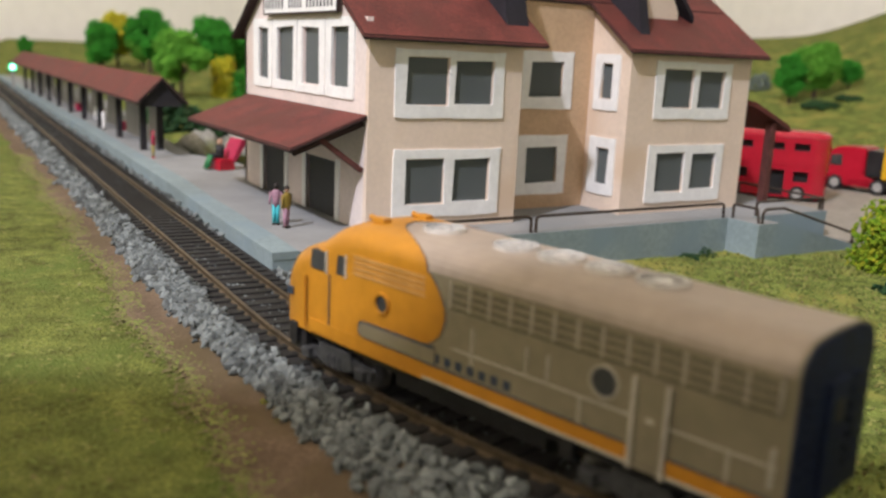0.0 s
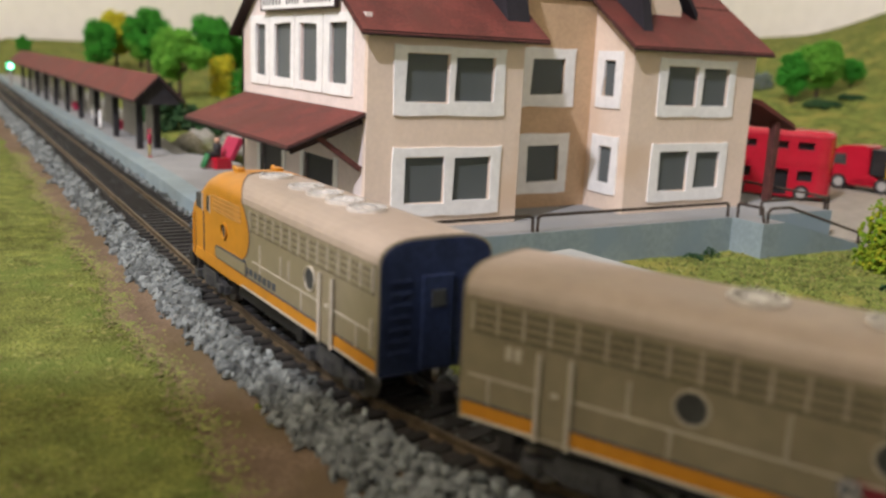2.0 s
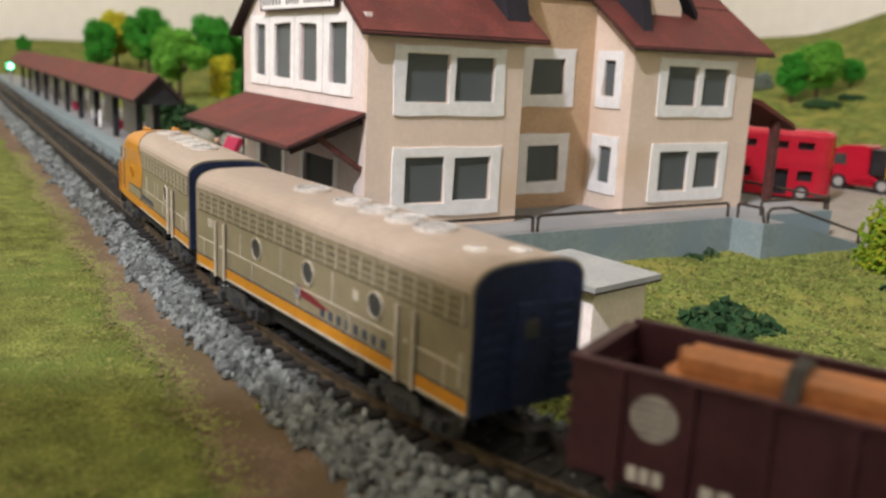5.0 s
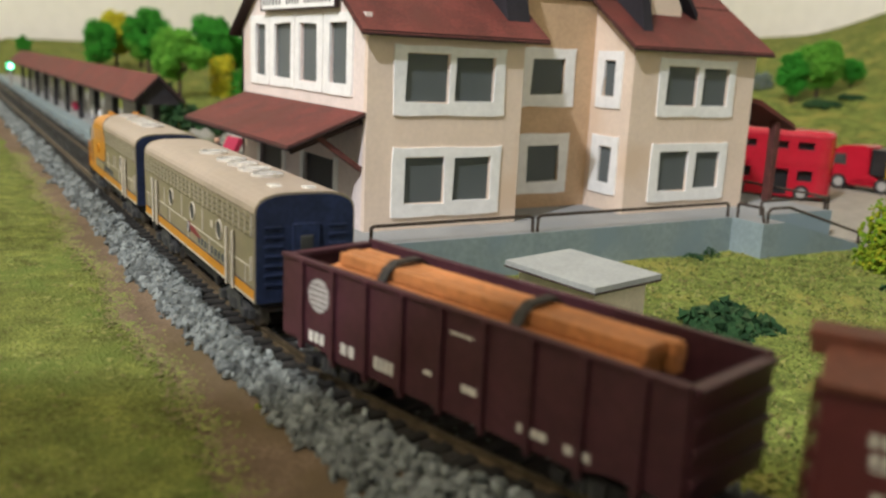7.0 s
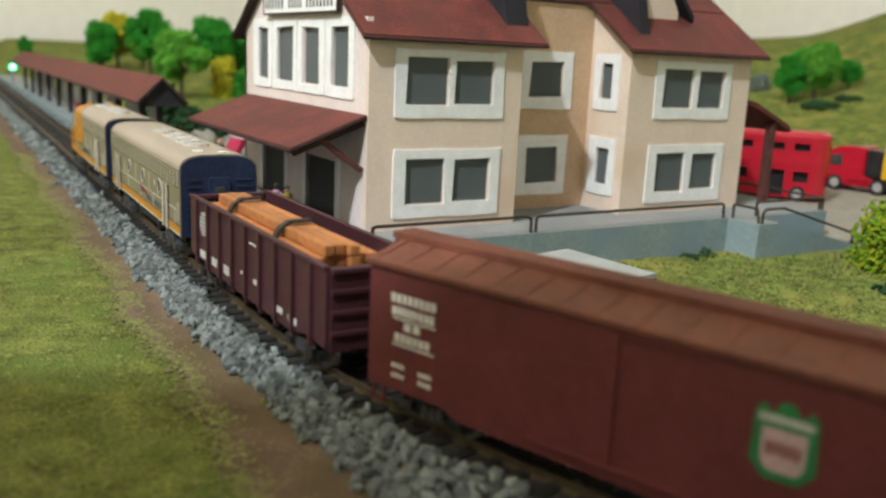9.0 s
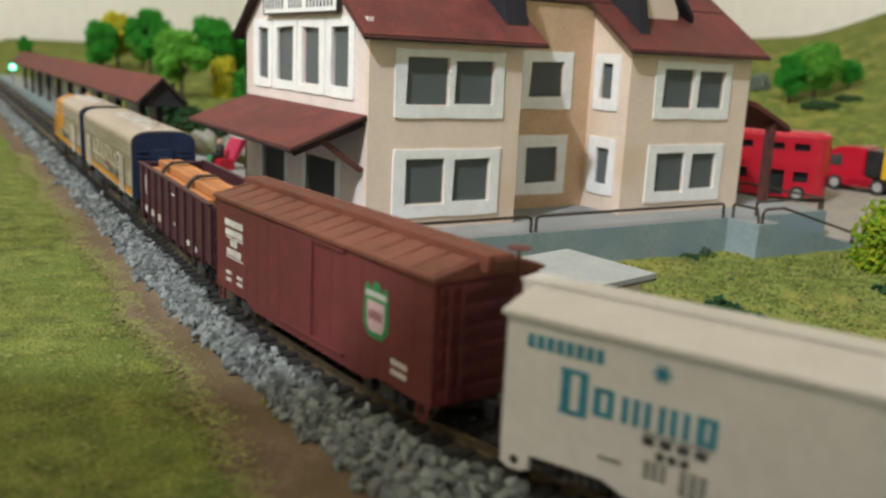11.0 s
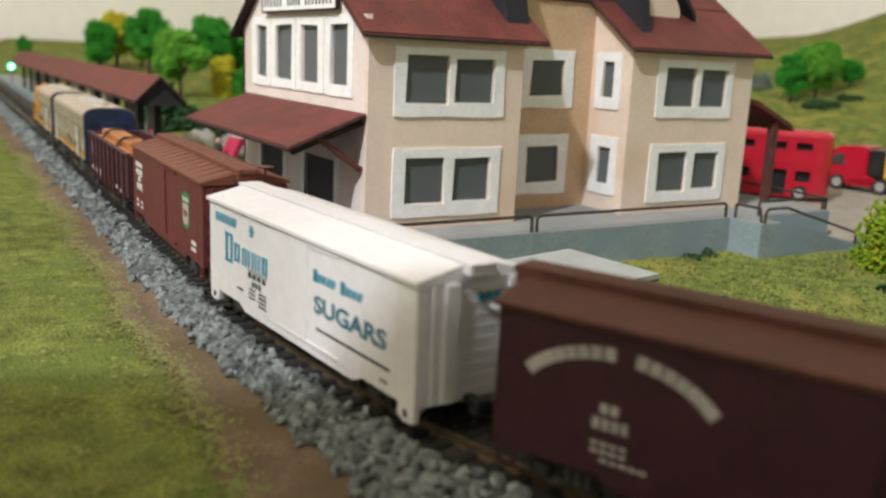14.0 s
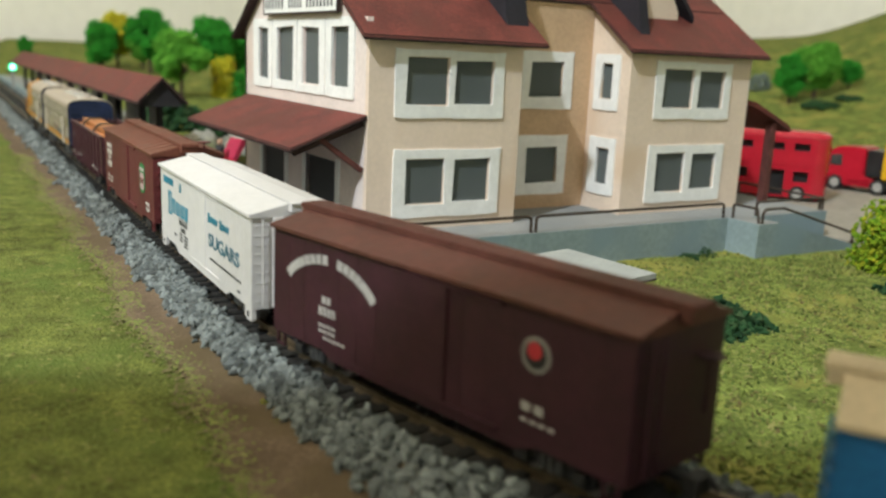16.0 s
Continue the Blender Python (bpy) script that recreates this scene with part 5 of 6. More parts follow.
# ---- far shelter on the platform ----
def build_shelter():
    sh = thing("platform_shelter", at(0, 0, 0), "long maroon-roofed platform shelter on dark posts", "platform shelter")
    y0, y1 = 19.6, 85.0

    def mid(y):
        return -1.62 + (y - y0) * 0.010

    for sg in (-1, 1):
        rings = []
        for y in (y0, y1):
            c = mid(y)
            rings.append([(c, y, 3.92), (c + sg * 1.25, y, 2.72), (c + sg * 1.25, y, 2.86), (c, y, 4.08)])
        bm = loft(rings)
        # the shelter roof's underside and edges are coloured dark for shade
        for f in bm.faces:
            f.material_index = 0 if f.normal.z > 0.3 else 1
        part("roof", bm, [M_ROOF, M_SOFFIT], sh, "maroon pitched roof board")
    # a dark panel stands in for the shade inside the roof's open end
    part("gable", prism([(mid(y0) - 1.1, 2.62), (mid(y0) + 1.1, 2.62), (mid(y0), 3.85)], y0 + 0.25, y0 + 0.4, "y"), M_SHELTERPOST, sh, "dark panel for the shaded hollow under the roof")
    for k in range(10):
        y = 24.1 + k * 6.55
        for off in (-0.05, 0.85) if k == 0 else (-0.05,):
            p = part("post", box(mid(y) + off - 0.16, mid(y) + off + 0.16, y - 0.16, y + 0.16, 0.0, 2.95, 0.03), M_SHELTERPOST, sh, "dark timber post")
        part("tie_beam", box(mid(y) - 1.0, mid(y) + 1.0, y - 0.1, y + 0.1, 2.75, 2.95), M_SHELTERPOST, p)
    part("back_wall", wall_with_holes(25.2, 84, 0.0, 2.7, [(27.5 + 6.55 * k, 29.5 + 6.55 * k, 0.0, 2.0) for k in range(9)], 0.15, lambda u, v, d: (mid(u) + 1.0 + d, u, v)), M_GREYWALL, sh, "pale grey back wall with openings")
    for name, y, x, w, h, mat, lab in (("bench", 43.0, -0.5, 1.6, 0.9, M_TRIM, "white bench in the shelter"), ("crate", 35.5, -0.3, 1.0, 0.55, M_MAGENTA, "red crate in the shelter"), ("crate", 52.0, -0.45, 0.9, 0.6, M_MAGENTA, "red crate in the shelter"), ("crate", 70.0, -0.3, 1.2, 0.9, M_TRIM, "white crate in the shelter")):
        bm = box(x - 0.3, x + 0.3, y - w / 2, y + w / 2, h * 0.4, h, 0.04)
        for yy in (y - w * 0.4, y + w * 0.4):
            box(x - 0.25, x + 0.25, yy - 0.1, yy + 0.1, 0, h * 0.45, 0.02, bm)
        tagged(part(name, bm, mat), lab + ", on the platform", name)


build_shelter()


def build_signal():
    sg = thing("track_signal", at(-1.95, 86.5, 0), "small track signal showing a bright green light", "signal")
    part("mast", rod((0, 0, 0), (0, 0, 2.2), 0.14, 8), M_GREYWALL, sg)
    part("head", box(-0.4, 0.4, 0.0, 0.4, 1.5, 2.8, 0.08), M_BLACKPLASTIC, sg)
    lens = bpy.data.materials.new("green_signal_light")
    lens.use_nodes = True
    b = lens.node_tree.nodes["Principled BSDF"]
    b.inputs["Base Color"].default_value = (0.05, 0.5, 0.2, 1)
    b.inputs["Emission Color"].default_value = (0.32, 1.0, 0.62, 1)
    b.inputs["Emission Strength"].default_value = 7.0
    # a weaker glowing disc stands in for the light's halo
    glow = lens.copy()
    glow.name = "green_signal_halo"
    glow.node_tree.nodes["Principled BSDF"].inputs["Emission Color"].default_value = (0.02, 0.75, 0.30, 1)
    glow.node_tree.nodes["Principled BSDF"].inputs["Emission Strength"].default_value = 0.9
    part("lens_halo", rod((0, -0.10, 2.25), (0, 0.02, 2.25), 0.46, 18, 0.46), glow, sg, "glowing green disc for the halo round the lens")
    part("lens", rod((0, -0.18, 2.25), (0, -0.08, 2.25), 0.27, 18, 0.27), lens, sg, "glowing green lens")


build_signal()


# ---- figures, bench, rocks on the platform ----
def build_figure(name, x, y, top, legs, head, label, turn=0.0, z=0.0):
    """A painted standing figure, 1.45 high."""
    bm = bmesh.new()

    def add(own, slot):
        n = len(bm.faces)
        merge(bm, own)
        bm.faces.ensure_lookup_table()
        for f in bm.faces[n:]:
            f.material_index = slot
    add(rod((-0.08, 0, 0.0), (-0.08, 0, 0.68), 0.075, 8, 0.11), 1)
    add(rod((0.08, 0.05, 0.0), (0.08, 0, 0.68), 0.075, 8, 0.11), 1)
    add(box(-0.15, -0.02, -0.15, 0.1, 0.0, 0.07, 0.02), 2)
    add(box(0.02, 0.15, -0.1, 0.15, 0.0, 0.07, 0.02), 2)
    add(loft([[(a * math.cos(t), b * math.sin(t), zz) for t in [2 * math.pi * i / 10 for i in range(10)]] for zz, a, b in ((0.62, 0.17, 0.12), (0.85, 0.16, 0.12), (1.10, 0.23, 0.13), (1.2, 0.12, 0.09))]), 0)
    add(rod((-0.24, 0, 1.12), (-0.28, -0.03, 0.68), 0.06, 8, 0.05), 0)
    add(rod((0.24, 0, 1.12), (0.28, 0.08, 0.70), 0.06, 8, 0.05), 0)
    ball = bmesh.new()
    bmesh.ops.create_icosphere(ball, subdivisions=2, radius=0.125)
    bmesh.ops.translate(ball, vec=(0, 0, 1.32), verts=ball.verts)
    for f in ball.faces:
        f.material_index = 2 if f.calc_center_median().z > 1.33 or f.calc_center_median().y > 0.03 else 3
    me = bpy.data.meshes.new("scratch")
    ball.to_mesh(me)
    ball.free()
    bm.from_mesh(me)
    bpy.data.meshes.remove(me)
    bmesh.ops.scale(bm, vec=(0.72, 0.8, 0.98), verts=bm.verts)
    ob = part(name, bm, [top, legs, head, M_SKIN], None, "", at(x, y, z, 0, 0, turn), smooth=True)
    return tagged(ob, label, "figurine", "painted platform figurines")


build_figure("figurine", -2.25, 2.15, M_MAUVE, M_CYAN, M_HAIR, "standing painted figurine, mauve top and cyan trousers, on the platform", 150)
build_figure("figurine", -2.12, 1.52, M_MUSTARD, M_MAUVE, M_HAIR, "standing painted figurine, mustard top and mauve trousers, on the platform", 20)
build_figure("figurine", -1.96, 20.4, M_MAGENTA, M_KHAKI, M_MAGENTA, "standing painted figurine, crimson top and khaki trousers", 60)
build_figure("figurine", -1.6, 35.5, M_TRIM, M_TRIM, M_HAIR, "standing painted figurine dressed in white by the shelter", 90)


def build_bench():
    b = thing("red_bench", at(0.05, 15.6, 0, 0, 0, 12), "tall red reclining bench on an orange block, on the platform", "bench")
    part("seat_block", box(-0.35, 0.45, -0.5, 0.5, 0.0, 0.55, 0.04), M_REDPLASTIC, b, "orange-red base block")
    part("backrest", prism([(0.25, 0.4), (0.5, 0.42), (1.1, 1.4), (0.8, 1.45)], -0.55, 0.55, "y"), M_MAGENTA, b, "slanting crimson back")
    bm = bmesh.new()

    def add(own, slot):
        n = len(bm.faces)
        merge(bm, own)
        bm.faces.ensure_lookup_table()
        for f in bm.faces[n:]:
            f.material_index = slot
    add(box(-0.55, 0.1, -0.18, 0.18, 0.55, 0.78, 0.06), 0)
    add(rod((-0.05, 0, 0.6), (-0.05, 0, 1.15), 0.17, 10, 0.2), 0)
    add(rod((-0.5, 0.1, 0.7), (-0.75, 0.1, 0.05), 0.1, 8), 1)
    add(rod((-0.5, -0.1, 0.7), (-0.7, -0.1, 0.05), 0.1, 8), 1)
    ball = bmesh.new()
    bmesh.ops.create_icosphere(ball, subdivisions=2, radius=0.14)
    bmesh.ops.translate(ball, vec=(-0.05, 0, 1.3), verts=ball.verts)
    add(ball, 2)
    tagged(part("figurine", bm, [M_SHELTERPOST, M_GREEN, M_SKIN], None, "", at(0.05, 15.6, 0), smooth=True), "seated painted figurine in grey and green on the red bench", "figurine", "painted platform figurines")


build_bench()


def build_rocks():
    rng = np.random.default_rng(4)
    for k in range(9):
        x, y = 1.6 + k * 0.85 + rng.uniform(-0.3, 0.3), 25.5 + k * 0.35 + rng.uniform(-0.8, 0.8)
        bm = bmesh.new()
        bmesh.ops.create_icosphere(bm, subdivisions=3, radius=1.0)
        sx, sy, sz = rng.uniform(0.7, 1.3), rng.uniform(1.1, 1.8), rng.uniform(0.7, 1.25)
        for v in bm.verts:
            d = 1 + 0.35 * noise.noise(v.co * 1.4 + Vector((k * 7, 0, 0))) + 0.12 * noise.noise(v.co * 4)
            v.co = Vector((v.co.x * sx * d, v.co.y * sy * d, v.co.z * sz * d))
        tagged(part("rock", bm, M_ROCK, None, "", at(x, y, max(ground_z(x, y), -0.3) + 0.1), smooth=True), "pale grey rough rock beside the platform", "rock", "rocks behind the platform")
        if k % 2 == 0:
            n = 120
            pl = rng.normal(size=(n, 3)) * (0.6, 0.6, 0.3) + (x + 0.9, y + 1.0, 0.9)
            tagged(lumps("shrub", pl, rng.uniform(0.12, 0.26, n), M_LEAF_DEEP, rng), "low dark green foam shrub among the rocks", "shrub", "shrubs behind the platform")


build_rocks()


# ---- trees and bushes ----
def build_tree(x, y, z, height, width, mat, label, seed, clumps=22, low=0.30):
    rng = np.random.default_rng(seed)
    z = ground_z(x, y) - 0.1
    t = thing("tree", at(x, y, z), label, "tree", "foam model trees")
    bm = rod((0, 0, -0.2), (0.05, 0, height * 0.55), height * 0.035, 8, height * 0.02)
    cents = []
    for k in range(clumps):
        a = rng.uniform(0, 2 * math.pi)
        u = rng.uniform(low, 0.9)
        spread = width * 0.36 * math.sin(math.pi * (0.12 + 0.80 * (u - low) / (0.92 - low))) ** 0.7
        r = spread * rng.uniform(0.3, 1.0)
        c = np.array([r * math.cos(a), r * math.sin(a), height * u])
        cents.append((c, width * rng.uniform(0.13, 0.21)))
        if k < 9:
            rod((0, 0, height * min(u, 0.5) * 0.7), tuple(c), height * 0.014, 5, height * 0.005, bm)
    part("trunk", bm, M_TRUNK, t, "thin brown trunk with limbs")
    pts, sz = [], []
    for c, r in cents:
        n = 190
        d = rng.normal(size=(n, 3))
        d /= np.linalg.norm(d, axis=1)[:, None]
        pts.append(c + d * r * rng.uniform(0.55, 1.08, (n, 1)) * (1, 1, 0.9))
        sz.append(rng.uniform(0.035, 0.075, n) * width * 0.55)
    cr = lumps("crown", np.concatenate(pts), np.concatenate(sz), mat, rng, rough=0.5, squash=(1, 1, 0.6), parent=t)
    return t


for args in ((11.3, 106.9, 1.8, 6.5, 6.4, M_LEAF_DARK, "round dark green foam tree behind the shelter", 1), (14.4, 112.0, 2.2, 8.2, 6.4, M_LEAF_YELLOW, "yellow-green foam tree behind the shelter", 2),
             (17.0, 103.2, 1.6, 9.0, 7.2, M_LEAF_DARK, "tall dark green foam tree behind the shelter", 3), (14.1, 76.0, -0.1, 7.7, 6.6, M_LEAF_MID, "mid-green foam tree with a bare trunk", 4),
             (21.5, 87.7, 0.55, 8.7, 7.6, M_LEAF_DARK, "broad dark green foam tree", 5), (17.5, 110.0, 2.0, 6.6, 6.4, M_LEAF_MID, "mid-green foam tree in the row", 6),
             (25.5, 92.0, 0.8, 6.6, 5.4, M_LEAF_DARK, "dark green foam tree beside the station", 7), (4.6, 134.0, 4.2, 3.4, 3.0, M_LEAF_DARK, "small lone dark green foam tree on the far hill", 8),
             (63.6, 30.9, 3.4, 5.4, 5.2, M_LEAF_MID, "mid-green foam tree on the grassy hill", 9), (67.2, 29.8, 4.2, 2.9, 2.9, M_LEAF_DARK, "small dark green foam tree on the grassy hill", 10), (61.4, 32.0, 3.1, 5.0, 3.8, M_LEAF_DARK, "dark green foam tree on the grassy hill", 21)):
    build_tree(*args)


def build_bush(x, y, z, w, h, mat, label, seed, n=420, grain=0.75):
    rng = np.random.default_rng(seed)
    d = rng.normal(size=(n, 3))
    d /= np.linalg.norm(d, axis=1)[:, None]
    d[:, 2] = np.abs(d[:, 2])
    z = ground_z(x, y) - 0.05
    wob = 1 + 0.25 * np.sin(d[:, 0] * 5 + seed) * np.cos(d[:, 1] * 4)
    p = d * (w / 2, w / 2, h) * (rng.uniform(0.45, 1.0, (n, 1)) ** 0.5) * wob[:, None] + (x, y, z)
    return tagged(lumps("bush", p, rng.uniform(0.05, 0.10, n) * w * grain, mat, rng, rough=0.5), label, "bush", "foam bushes")


build_bush(19.7, 78.4, -0.6, 3.0, 5.0, M_LEAF_YELLOW, "tall yellow foam bush beside the station", 11, 700)
build_bush(21.6, 77.6, -0.6, 3.0, 3.6, M_LEAF_DARK, "dark green foam bush beside the station", 12, 500)
build_bush(18.6, -6.6, -1.35, 2.5, 3.0, M_LEAF_LIME, "bright yellow-green foam bush on the grass", 13, 2600, 0.42)
build_bush(6.7, -9.2, -1.4, 2.4, 0.75, M_LEAF_DEEP, "low dark green foam bush on the grass", 14, 420)
build_bush(16.2, -9.6, -1.4, 3.0, 0.5, M_LEAF_DEEP, "low dark green foam bush on the grass", 15, 380)
build_bush(13.6, -2.25, -1.4, 0.7, 0.4, M_LEAF_DEEP, "small dark green tuft at the wall's foot", 16, 90)
build_bush(12.6, -2.3, -1.4, 0.9, 0.3, M_LEAF_DEEP, "small dark green tuft at the wall's foot", 17, 90)
for x, y, w in ((-7.1, -10.4, 0.35), (-7.25, -11.2, 0.25), (-7.0, -9.6, 0.22), (-6.7, -3.5, 0.3)):
    build_bush(x, y, 0, w, w * 0.5, M_LEAF_LIME, "tiny bright green tuft at the foot of the ballast", 30, 60)
build_bush(14.6, 30.0, -0.6, 5.5, 1.6, M_LEAF_DEEP, "dark green foam hedge behind the rocks", 18, 600)
build_bush(8.0, 30.0, -0.6, 6.0, 1.5, M_LEAF_MID, "green foam hedge behind the rocks", 19, 600)
# two flat dark clumps stand in for the hill trees' cast shadow
build_bush(61.5, 28.5, 2.6, 3.4, 0.5, M_LEAF_DEEP, "flat dark green foam clump standing for tree shadow on the hill", 22, 350)
build_bush(64.5, 27.8, 2.9, 2.6, 0.4, M_LEAF_DEEP, "flat dark green foam clump standing for tree shadow on the hill", 23, 300)
build_bush(65.5, 39.0, 4.4, 2.5, 1.8, M_ROCK_FOAM, "grey-green foam bush on the grassy hill", 24, 250)
build_bush(4.7, 44.0, -0.6, 5.0, 2.9, M_LEAF_DEEP, "dark green foam hedge behind the shelter", 20, 500)


# ---- hut on the grass ----
def build_hut():
    h = thing("utility_hut", at(2.42, -7.9, -1.4, 0, 0, 6), "small white hut with a flat grey-white roof on the grass", "hut")
    part("wall", box(-0.95, 0.95, -1.35, 1.35, 0, 1.72, 0.02), M_HUTWALL, h, "pinkish white hut walls")
    part("roof", prism([(-1.22, 1.70), (1.18, 1.78), (1.18, 1.92), (-1.22, 1.84)], -1.62, 1.62, "y"), M_HUTROOF, h, "thin flat roof slab")
    part("roof_edge", prism([(-1.24, 1.66), (1.20, 1.74), (1.20, 1.785), (-1.24, 1.705)], -1.64, 1.64, "y"), M_SOFFIT, h, "thin dark line under the roof slab")


build_hut()


# ---- railings of bent wire ----
def build_railing(name, pts, r=0.055, label="thin dark bent-wire railing at the platform edge"):
    bm = bmesh.new()
    for a, b in zip(pts, pts[1:]):
        rod(a, b, r, 7, bm=bm)
    for p in pts[1:-1]:
        ball = bmesh.new()
        bmesh.ops.create_icosphere(ball, subdivisions=1, radius=r * 1.02)
        bmesh.ops.translate(ball, vec=p, verts=ball.verts)
        merge(bm, ball)
    tagged(part(name, bm, M_IRON), label, "railing", "wire railings")


build_railing("railing", [(-0.6, -1.74, 0), (-0.6, -1.74, 0.5), (-0.5, -1.74, 0.55), (5.25, -1.76, 0.55), (5.4, -1.76, 0.48), (5.42, -1.76, 0)])
build_railing("railing", [(5.62, -1.76, 0), (5.62, -1.76, 0.48), (5.75, -1.76, 0.55), (14.72, -1.76, 0.55), (14.85, -1.76, 0.48), (14.86, -1.76, 0)])
build_railing("railing", [(15.2, -1.95, 0), (15.2, -1.95, 0.5), (15.2, -2.05, 0.55), (15.2, -3.1, 0.55), (15.2, -3.22, 0.0)])
build_railing("railing", [(15.3, -3.3, 0), (15.3, -3.3, 0.42), (15.45, -3.3, 0.55), (16.5, -3.3, 0.55), (21.05, -3.3, -0.72), (21.1, -3.3, -0.8), (21.1, -3.3, -1.22)])
build_railing("railing", [(16.6, -1.9, 0), (16.6, -1.9, 0.5), (16.7, -1.9, 0.55), (20.8, -1.9, 0.55), (20.88, -1.85, 0.5), (20.88, -1.85, 0)])
build_railing("railing", [(20.88, -1.7, 0), (20.88, -1.7, 0.52), (20.88, 2.6, 0.55), (20.88, 2.7, 0.5), (20.88, 2.7, 0)])


# ---- vehicles in the yard ----
def build_wheel(parent, x, y, r=0.42, rim=M_GREYWALL, z=0.42):
    w = part("wheel", rod((x - 0.16, y, z), (x + 0.16, y, z), r, 18), M_BLACKPLASTIC, parent, "black tyre")
    part("rim", rod((x - 0.18, y, z), (x + 0.18, y, z), r * 0.6, 14), rim, w, "pale wheel rim")


def build_bus():
    b = thing("toy_bus", at(27.75, 8.56, -1.12, 0, 0, 30), "glossy red double-decker toy bus parked in the yard", "bus")
    yy, r = 4.6, 0.75

    def plan(grow):
        """The bus's outline from above, with round corners."""
        pts = []
        for cx, cy, a0 in ((0.40, yy - r, 0), (-0.40, yy - r, 90), (-0.40, r - yy, 180), (0.40, r - yy, 270)):
            for k in range(7):
                a = math.radians(a0 + 15 * k)
                pts.append((cx + (r + grow) * math.cos(a), cy + (r + grow) * math.sin(a)))
        return pts

    wins_up = [(-3.7, -2.9, 2.72, 3.12)] + [(-2.4 + 1.65 * k, -1.3 + 1.65 * k, 2.72, 3.12) for k in range(4)]
    wins_lo = [(-3.75, -3.0, 1.05, 1.62), (-2.55, -1.5, 0.25, 1.65), (-0.6, 0.4, 1.1, 1.62), (1.0, 2.0, 1.1, 1.62), (2.6, 3.6, 1.1, 1.62)]
    for x, sg in ((-1.15, 1), (1.15, -1)):
        side = wall_with_holes(r - yy, yy - r, 0.18, 3.38, wins_up + wins_lo, 0.12, lambda u, v, d: (x + sg * d, u, v))
        part("side", side, M_REDPLASTIC, b, "glossy red side with open window holes")
    for y, sg in ((-yy, 1), (yy, -1)):
        part("end", wall_with_holes(-0.40, 0.40, 0.18, 3.38, [(-0.34, 0.34, 1.0, 1.62), (-0.34, 0.34, 2.7, 3.12)], 0.12, lambda u, v, d: (u, y + sg * d, v)), M_REDPLASTIC, b, "glossy red end with window holes")
    for cx, cy, a0 in ((0.40, yy - r, 0), (-0.40, yy - r, 90), (-0.40, r - yy, 180), (0.40, r - yy, 270)):
        arc = [math.radians(a0 + 11.25 * k) for k in range(9)]
        ring_pts = [(cx + q * math.cos(a), cy + q * math.sin(a)) for q, way in ((r, arc), (r - 0.12, arc[::-1])) for a in way]
        part("corner", prism(ring_pts, 0.18, 3.38), M_REDPLASTIC, b, "rounded glossy red corner", smooth=False)
    part("roof", loft([[(px, py, z) for px, py in plan(g)] for z, g in ((3.36, 0.0), (3.38, 0.03), (3.52, 0.0), (3.66, -0.12), (3.74, -0.35))]), M_REDPLASTIC, b, "glossy red rounded roof")
    # a solid black block stands in for the shade behind the window holes
    part("interior", box(-0.80, 0.80, -3.9, 3.9, 0.33, 3.3), M_BLACKPLASTIC, b, "black block standing for the shaded inside of the bus")
    part("belt", prism(plan(0.04), 1.92, 2.02), M_REDPLASTIC, b)
    part("chassis", box(-1.0, 1.0, -yy + 0.13, yy - 0.13, 0.2, 0.32), M_BLACKPLASTIC, b)
    for y in (-3.3, 2.9):
        for x in (-1.0, 1.0):
            build_wheel(b, x, y)


def build_lorry():
    t = thing("toy_truck", at(37.2, 4.6, -1.12, 0, 0, 13), "red toy lorry with a yellow box trailer, parked in the yard", "truck")
    cab = prism([(1.4, 0.35), (4.3, 0.35), (4.38, 1.2), (4.1, 2.25), (3.6, 2.62), (2.2, 2.7), (1.9, 2.6), (1.9, 1.0), (1.4, 0.9)], -1.1, 1.1, "x")
    bmesh.ops.bevel(cab, geom=cab.edges[:], offset=0.09, segments=2, affect="EDGES")
    part("cab", cab, M_REDPLASTIC, t, "glossy red cab")
    part("side_window", prism([(3.2, 1.5), (3.95, 1.5), (3.85, 2.1), (3.25, 2.15)], -1.13, 1.13, "x"), M_DARK, t, "dark cab window")
    # a black block stands in for the dark gap behind the cab
    part("fairing", box(-1.1, 1.1, 0.75, 1.8, 1.0, 2.55, 0.06), M_BLACKPLASTIC, t, "black block in the gap behind the cab")
    part("chassis", box(-0.9, 0.9, -9.5, 4.0, 0.3, 0.75, 0.05), M_BLACKPLASTIC, t)
    tr = part("trailer", box(-1.2, 1.2, -9.5, 0.85, 0.95, 3.0, 0.05), M_YELLOWPLASTIC, t, "yellow box trailer")
    part("trailer_mark", box(-1.22, -1.19, -2.6, 0.3, 1.25, 1.5), M_REDPLASTIC, tr, "red mark on the trailer")
    part("skirt", box(-1.1, 1.1, 1.1, 2.9, 0.35, 0.85, 0.05), M_REDPLASTIC, t)
    for y in (3.5, 1.0, -6.5, -7.7):
        for x in (-0.98, 0.98):
            build_wheel(t, x, y, 0.46, M_GREYWALL, 0.46)


build_bus()
build_lorry()


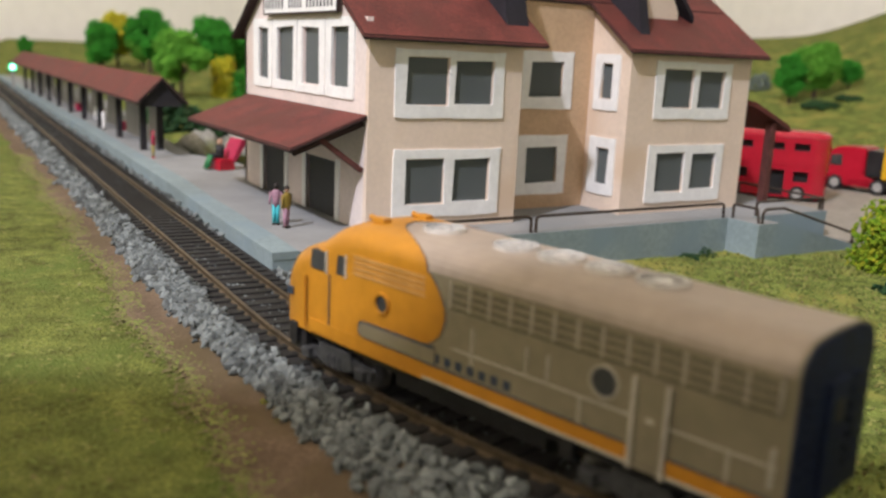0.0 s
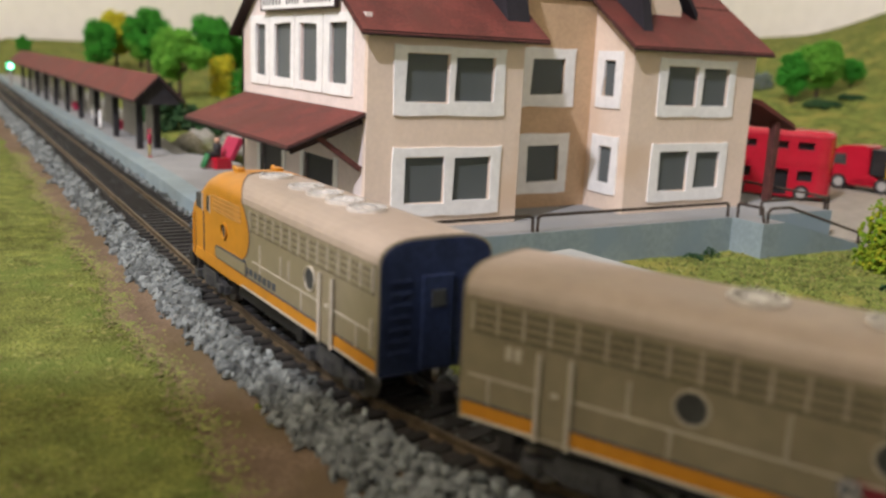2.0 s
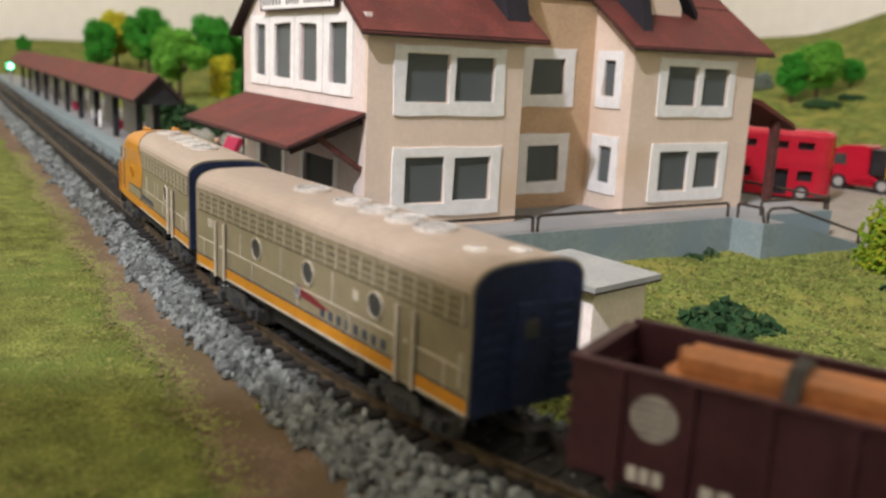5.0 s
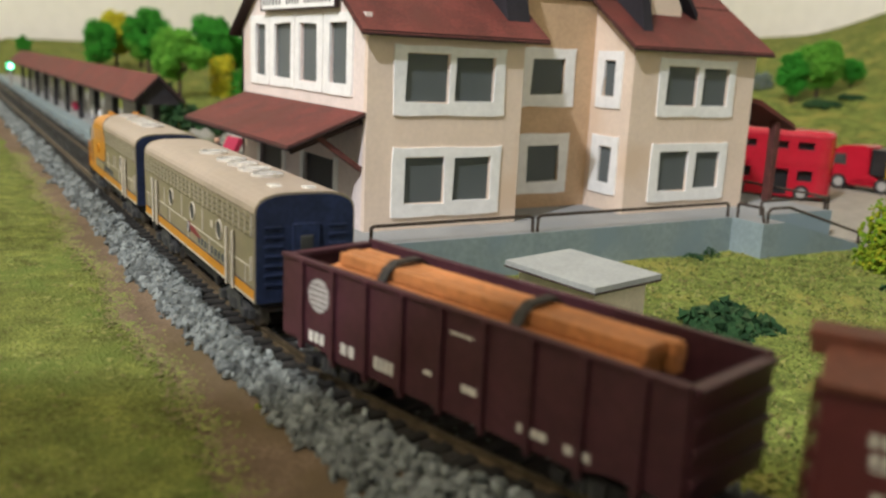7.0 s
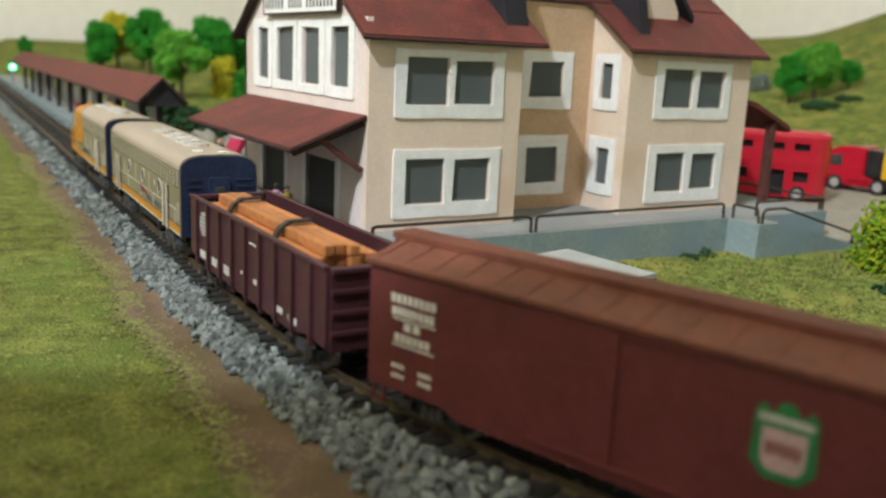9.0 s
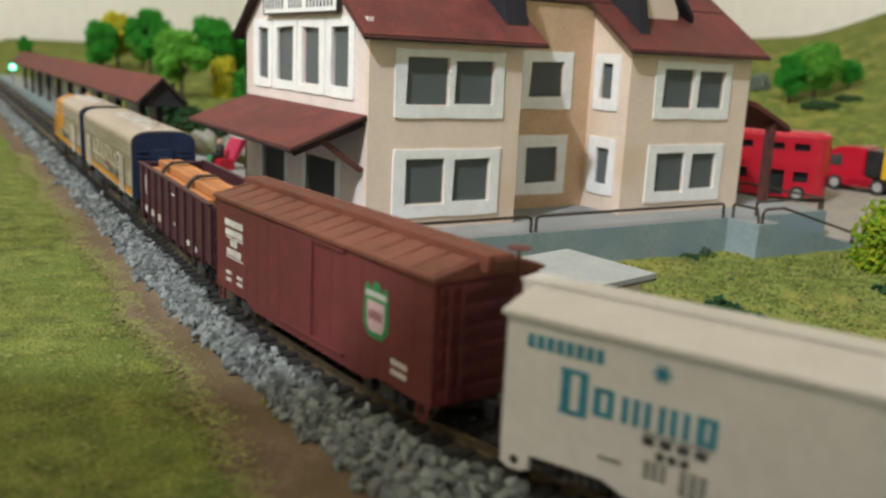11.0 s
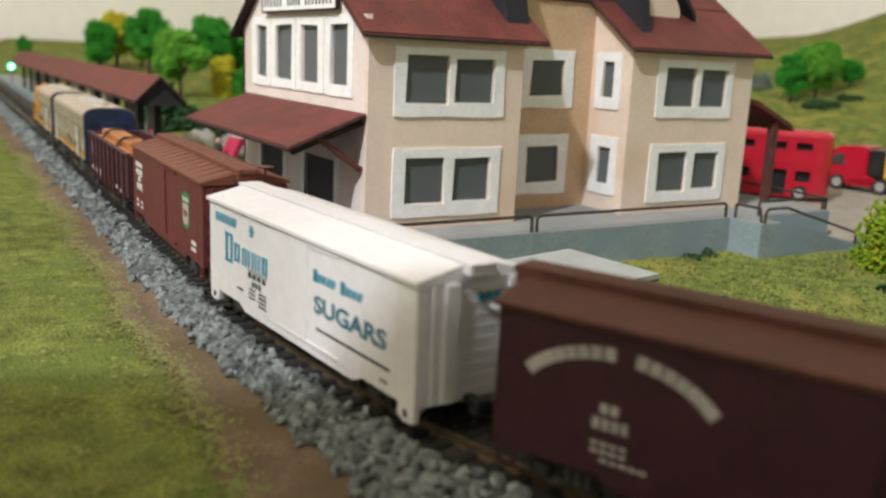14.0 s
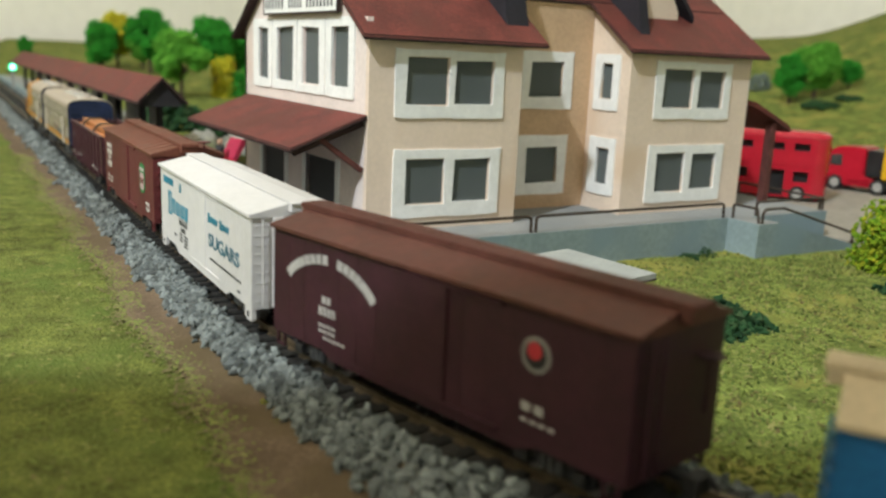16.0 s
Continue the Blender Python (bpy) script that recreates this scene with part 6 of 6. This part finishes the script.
# ---- ballast and flock crumbs ----
def build_ballast():
    rng = np.random.default_rng(7)
    near, rest = [], []
    for _ in range(12500):
        y = -26 + 26 * rng.random() if rng.random() < 0.45 else 100 * rng.random() ** 1.6
        s = y - Y0 if y >= Y0 else -math.asin(min(0.95, (Y0 - y) / RADIUS)) * RADIUS
        p, _a = track(s)
        left = rng.random() < 0.72
        if left:
            outer = -7.05 + 0.024 * y + 0.04 * math.sin(y * 1.7) + 0.5 * min(1, max(0, -5 - y) / 9)
            inner = p.x - 1.30
            x = outer + (inner - outer) * rng.random() + rng.normal() * 0.10
        elif rng.random() < 0.62:
            x = p.x + 1.25 + 0.6 * rng.random() ** 1.3
            if y > -2 and x > platform_edge(y) - 0.1:
                continue
        elif rng.random() < 0.9:
            x = p.x + rng.uniform(-0.55, 0.55)
        else:
            continue
        size = rng.uniform(0.06, 0.135) * (1.0 if y < 25 else 1.3)
        if abs(x - p.x) < 0.95:
            z, size = RAIL_Z - 0.20, size * 0.55
        else:
            z = ground_z(x, y) + size * rng.uniform(0.25, 1.1) + (0.06 if left else 0.0)
        (near if left and -13.5 < y < -5.5 and len(near) < 300 else rest).append((x, y, z, size))
    r = np.array(rest)
    bed = lumps("ballast", r[:, :3], r[:, 3], M_STONE, rng, ICO, ICO_F, 0.36, (1.25, 1, 0.7))
    tagged(bed, "crushed pale grey ballast stones along the track", "ballast", kind="stuff")
    kinds = []
    for k in range(8):
        v = ICO * (1 + rng.uniform(-0.36, 0.36, (12, 1))) * (1.25, 1, 0.7) * U
        me = bpy.data.meshes.new("stone")
        me.from_pydata(v.tolist(), [], ICO_F.tolist())
        me.materials.append(M_STONE_PIECE)
        kinds.append(me)
    for i, (x, y, z, size) in enumerate(near):
        st = new("stone", kinds[i % 8])
        st.parent = bed
        st.matrix_basis = at(x, y, z, *rng.uniform(0, 360, 3)) @ Matrix.Scale(size, 4)


def build_flock():
    rng = np.random.default_rng(9)
    for name, n, (x0, x1, y0, y1), mat, label in (("flock_crumbs", 26000, (-26, -7.7, -22, 34), M_CRUMB_W, "coarse olive-green flock crumbs on the grass"), ("meadow_crumbs", 36000, (-3.2, 24, -19, -2.0), M_CRUMB_E, "coarse bright green and yellow flock crumbs on the grass")):
        pts, sz, soil = [], [], []
        for _ in range(n):
            x, y = rng.uniform(x0, x1), rng.uniform(y0, y1)
            if name == "flock_crumbs":
                if x > -7.95 + 0.024 * y + 0.14 * math.sin(y * 0.7 + 1) + rng.normal() * 0.32:
                    continue
            else:
                if 1.3 < x < 3.6 and -9.4 < y < -6.4 or x > 21 and y > -5 or x > 14.9 and y > -3.5:
                    continue
            if noise.noise((x * 0.6, y * 0.6, 3)) < rng.uniform(-0.7, 0.3):
                continue
            size = rng.uniform(0.02, 0.055) * (1.3 if name == "meadow_crumbs" else 1.0)
            pts.append((x, y, ground_z(x, y) + size * 0.12))
            sz.append(size)
        if name == "flock_crumbs":
            n_green = len(pts)
            for _ in range(9000):
                y = rng.uniform(-20, 30)
                x = -7.95 + 0.024 * y + 0.14 * math.sin(y * 0.7 + 1) + 0.08 * math.sin(y * 2.1) + rng.normal() * 0.22
                size = rng.uniform(0.015, 0.045)
                (soil if rng.random() < 0.5 else pts).append((x, y, ground_z(x, y) + 0.04 + size * 0.3))
            sz += [rng.uniform(0.018, 0.045) for _ in pts[n_green:]]
            tagged(lumps("soil_crumbs", np.array(soil), rng.uniform(0.018, 0.045, len(soil)), M_CRUMB_SOIL, rng, rough=0.5, squash=(1.7, 1.1, 0.4), flat=True), "loose brown soil crumbs at the edge of the grass", "soil", kind="stuff")
        tagged(lumps(name, np.array(pts), np.array(sz), mat, rng, rough=0.5, squash=(1.8, 0.9, 0.45), flat=name == "flock_crumbs"), label, "grass", kind="stuff")


build_ballast()
build_flock()


def travel(t):
    """How far the leading engine's middle has come along the track."""
    return float(np.interp(t, [0, 0.5, 1, 1.5, 2.2, 3.5, 4.1, 6.4, 7, 7.6, 8, 9, 12.5, 13.4, 14.5, 16], [-7.85, -6.2, -4.52, -2.88, -0.65, 3.69, 5.8, 13.5, 15.55, 17.55, 18.95, 22.5, 34.5, 37.55, 41.1, 45.6]))


def car_pose(s, length):
    b = length * 0.33
    p1, _ = track(s + b)
    p2, _ = track(s - b)
    d = p1 - p2
    return at((p1.x + p2.x) / 2, (p1.y + p2.y) / 2, RAIL_Z, 0, 0, -math.degrees(math.atan2(d.x, d.y)))


def motions():
    for ob, length, off in CARS:
        walk(ob, [(i * 0.5, car_pose(travel(i * 0.5) + off, length)) for i in range(33)])
    for ws, y in WHEELS:
        walk(ws, [(i * 0.1, at(0, y, 0.31, -math.degrees(travel(i * 0.1) / 0.31))) for i in range(161)])


motions()
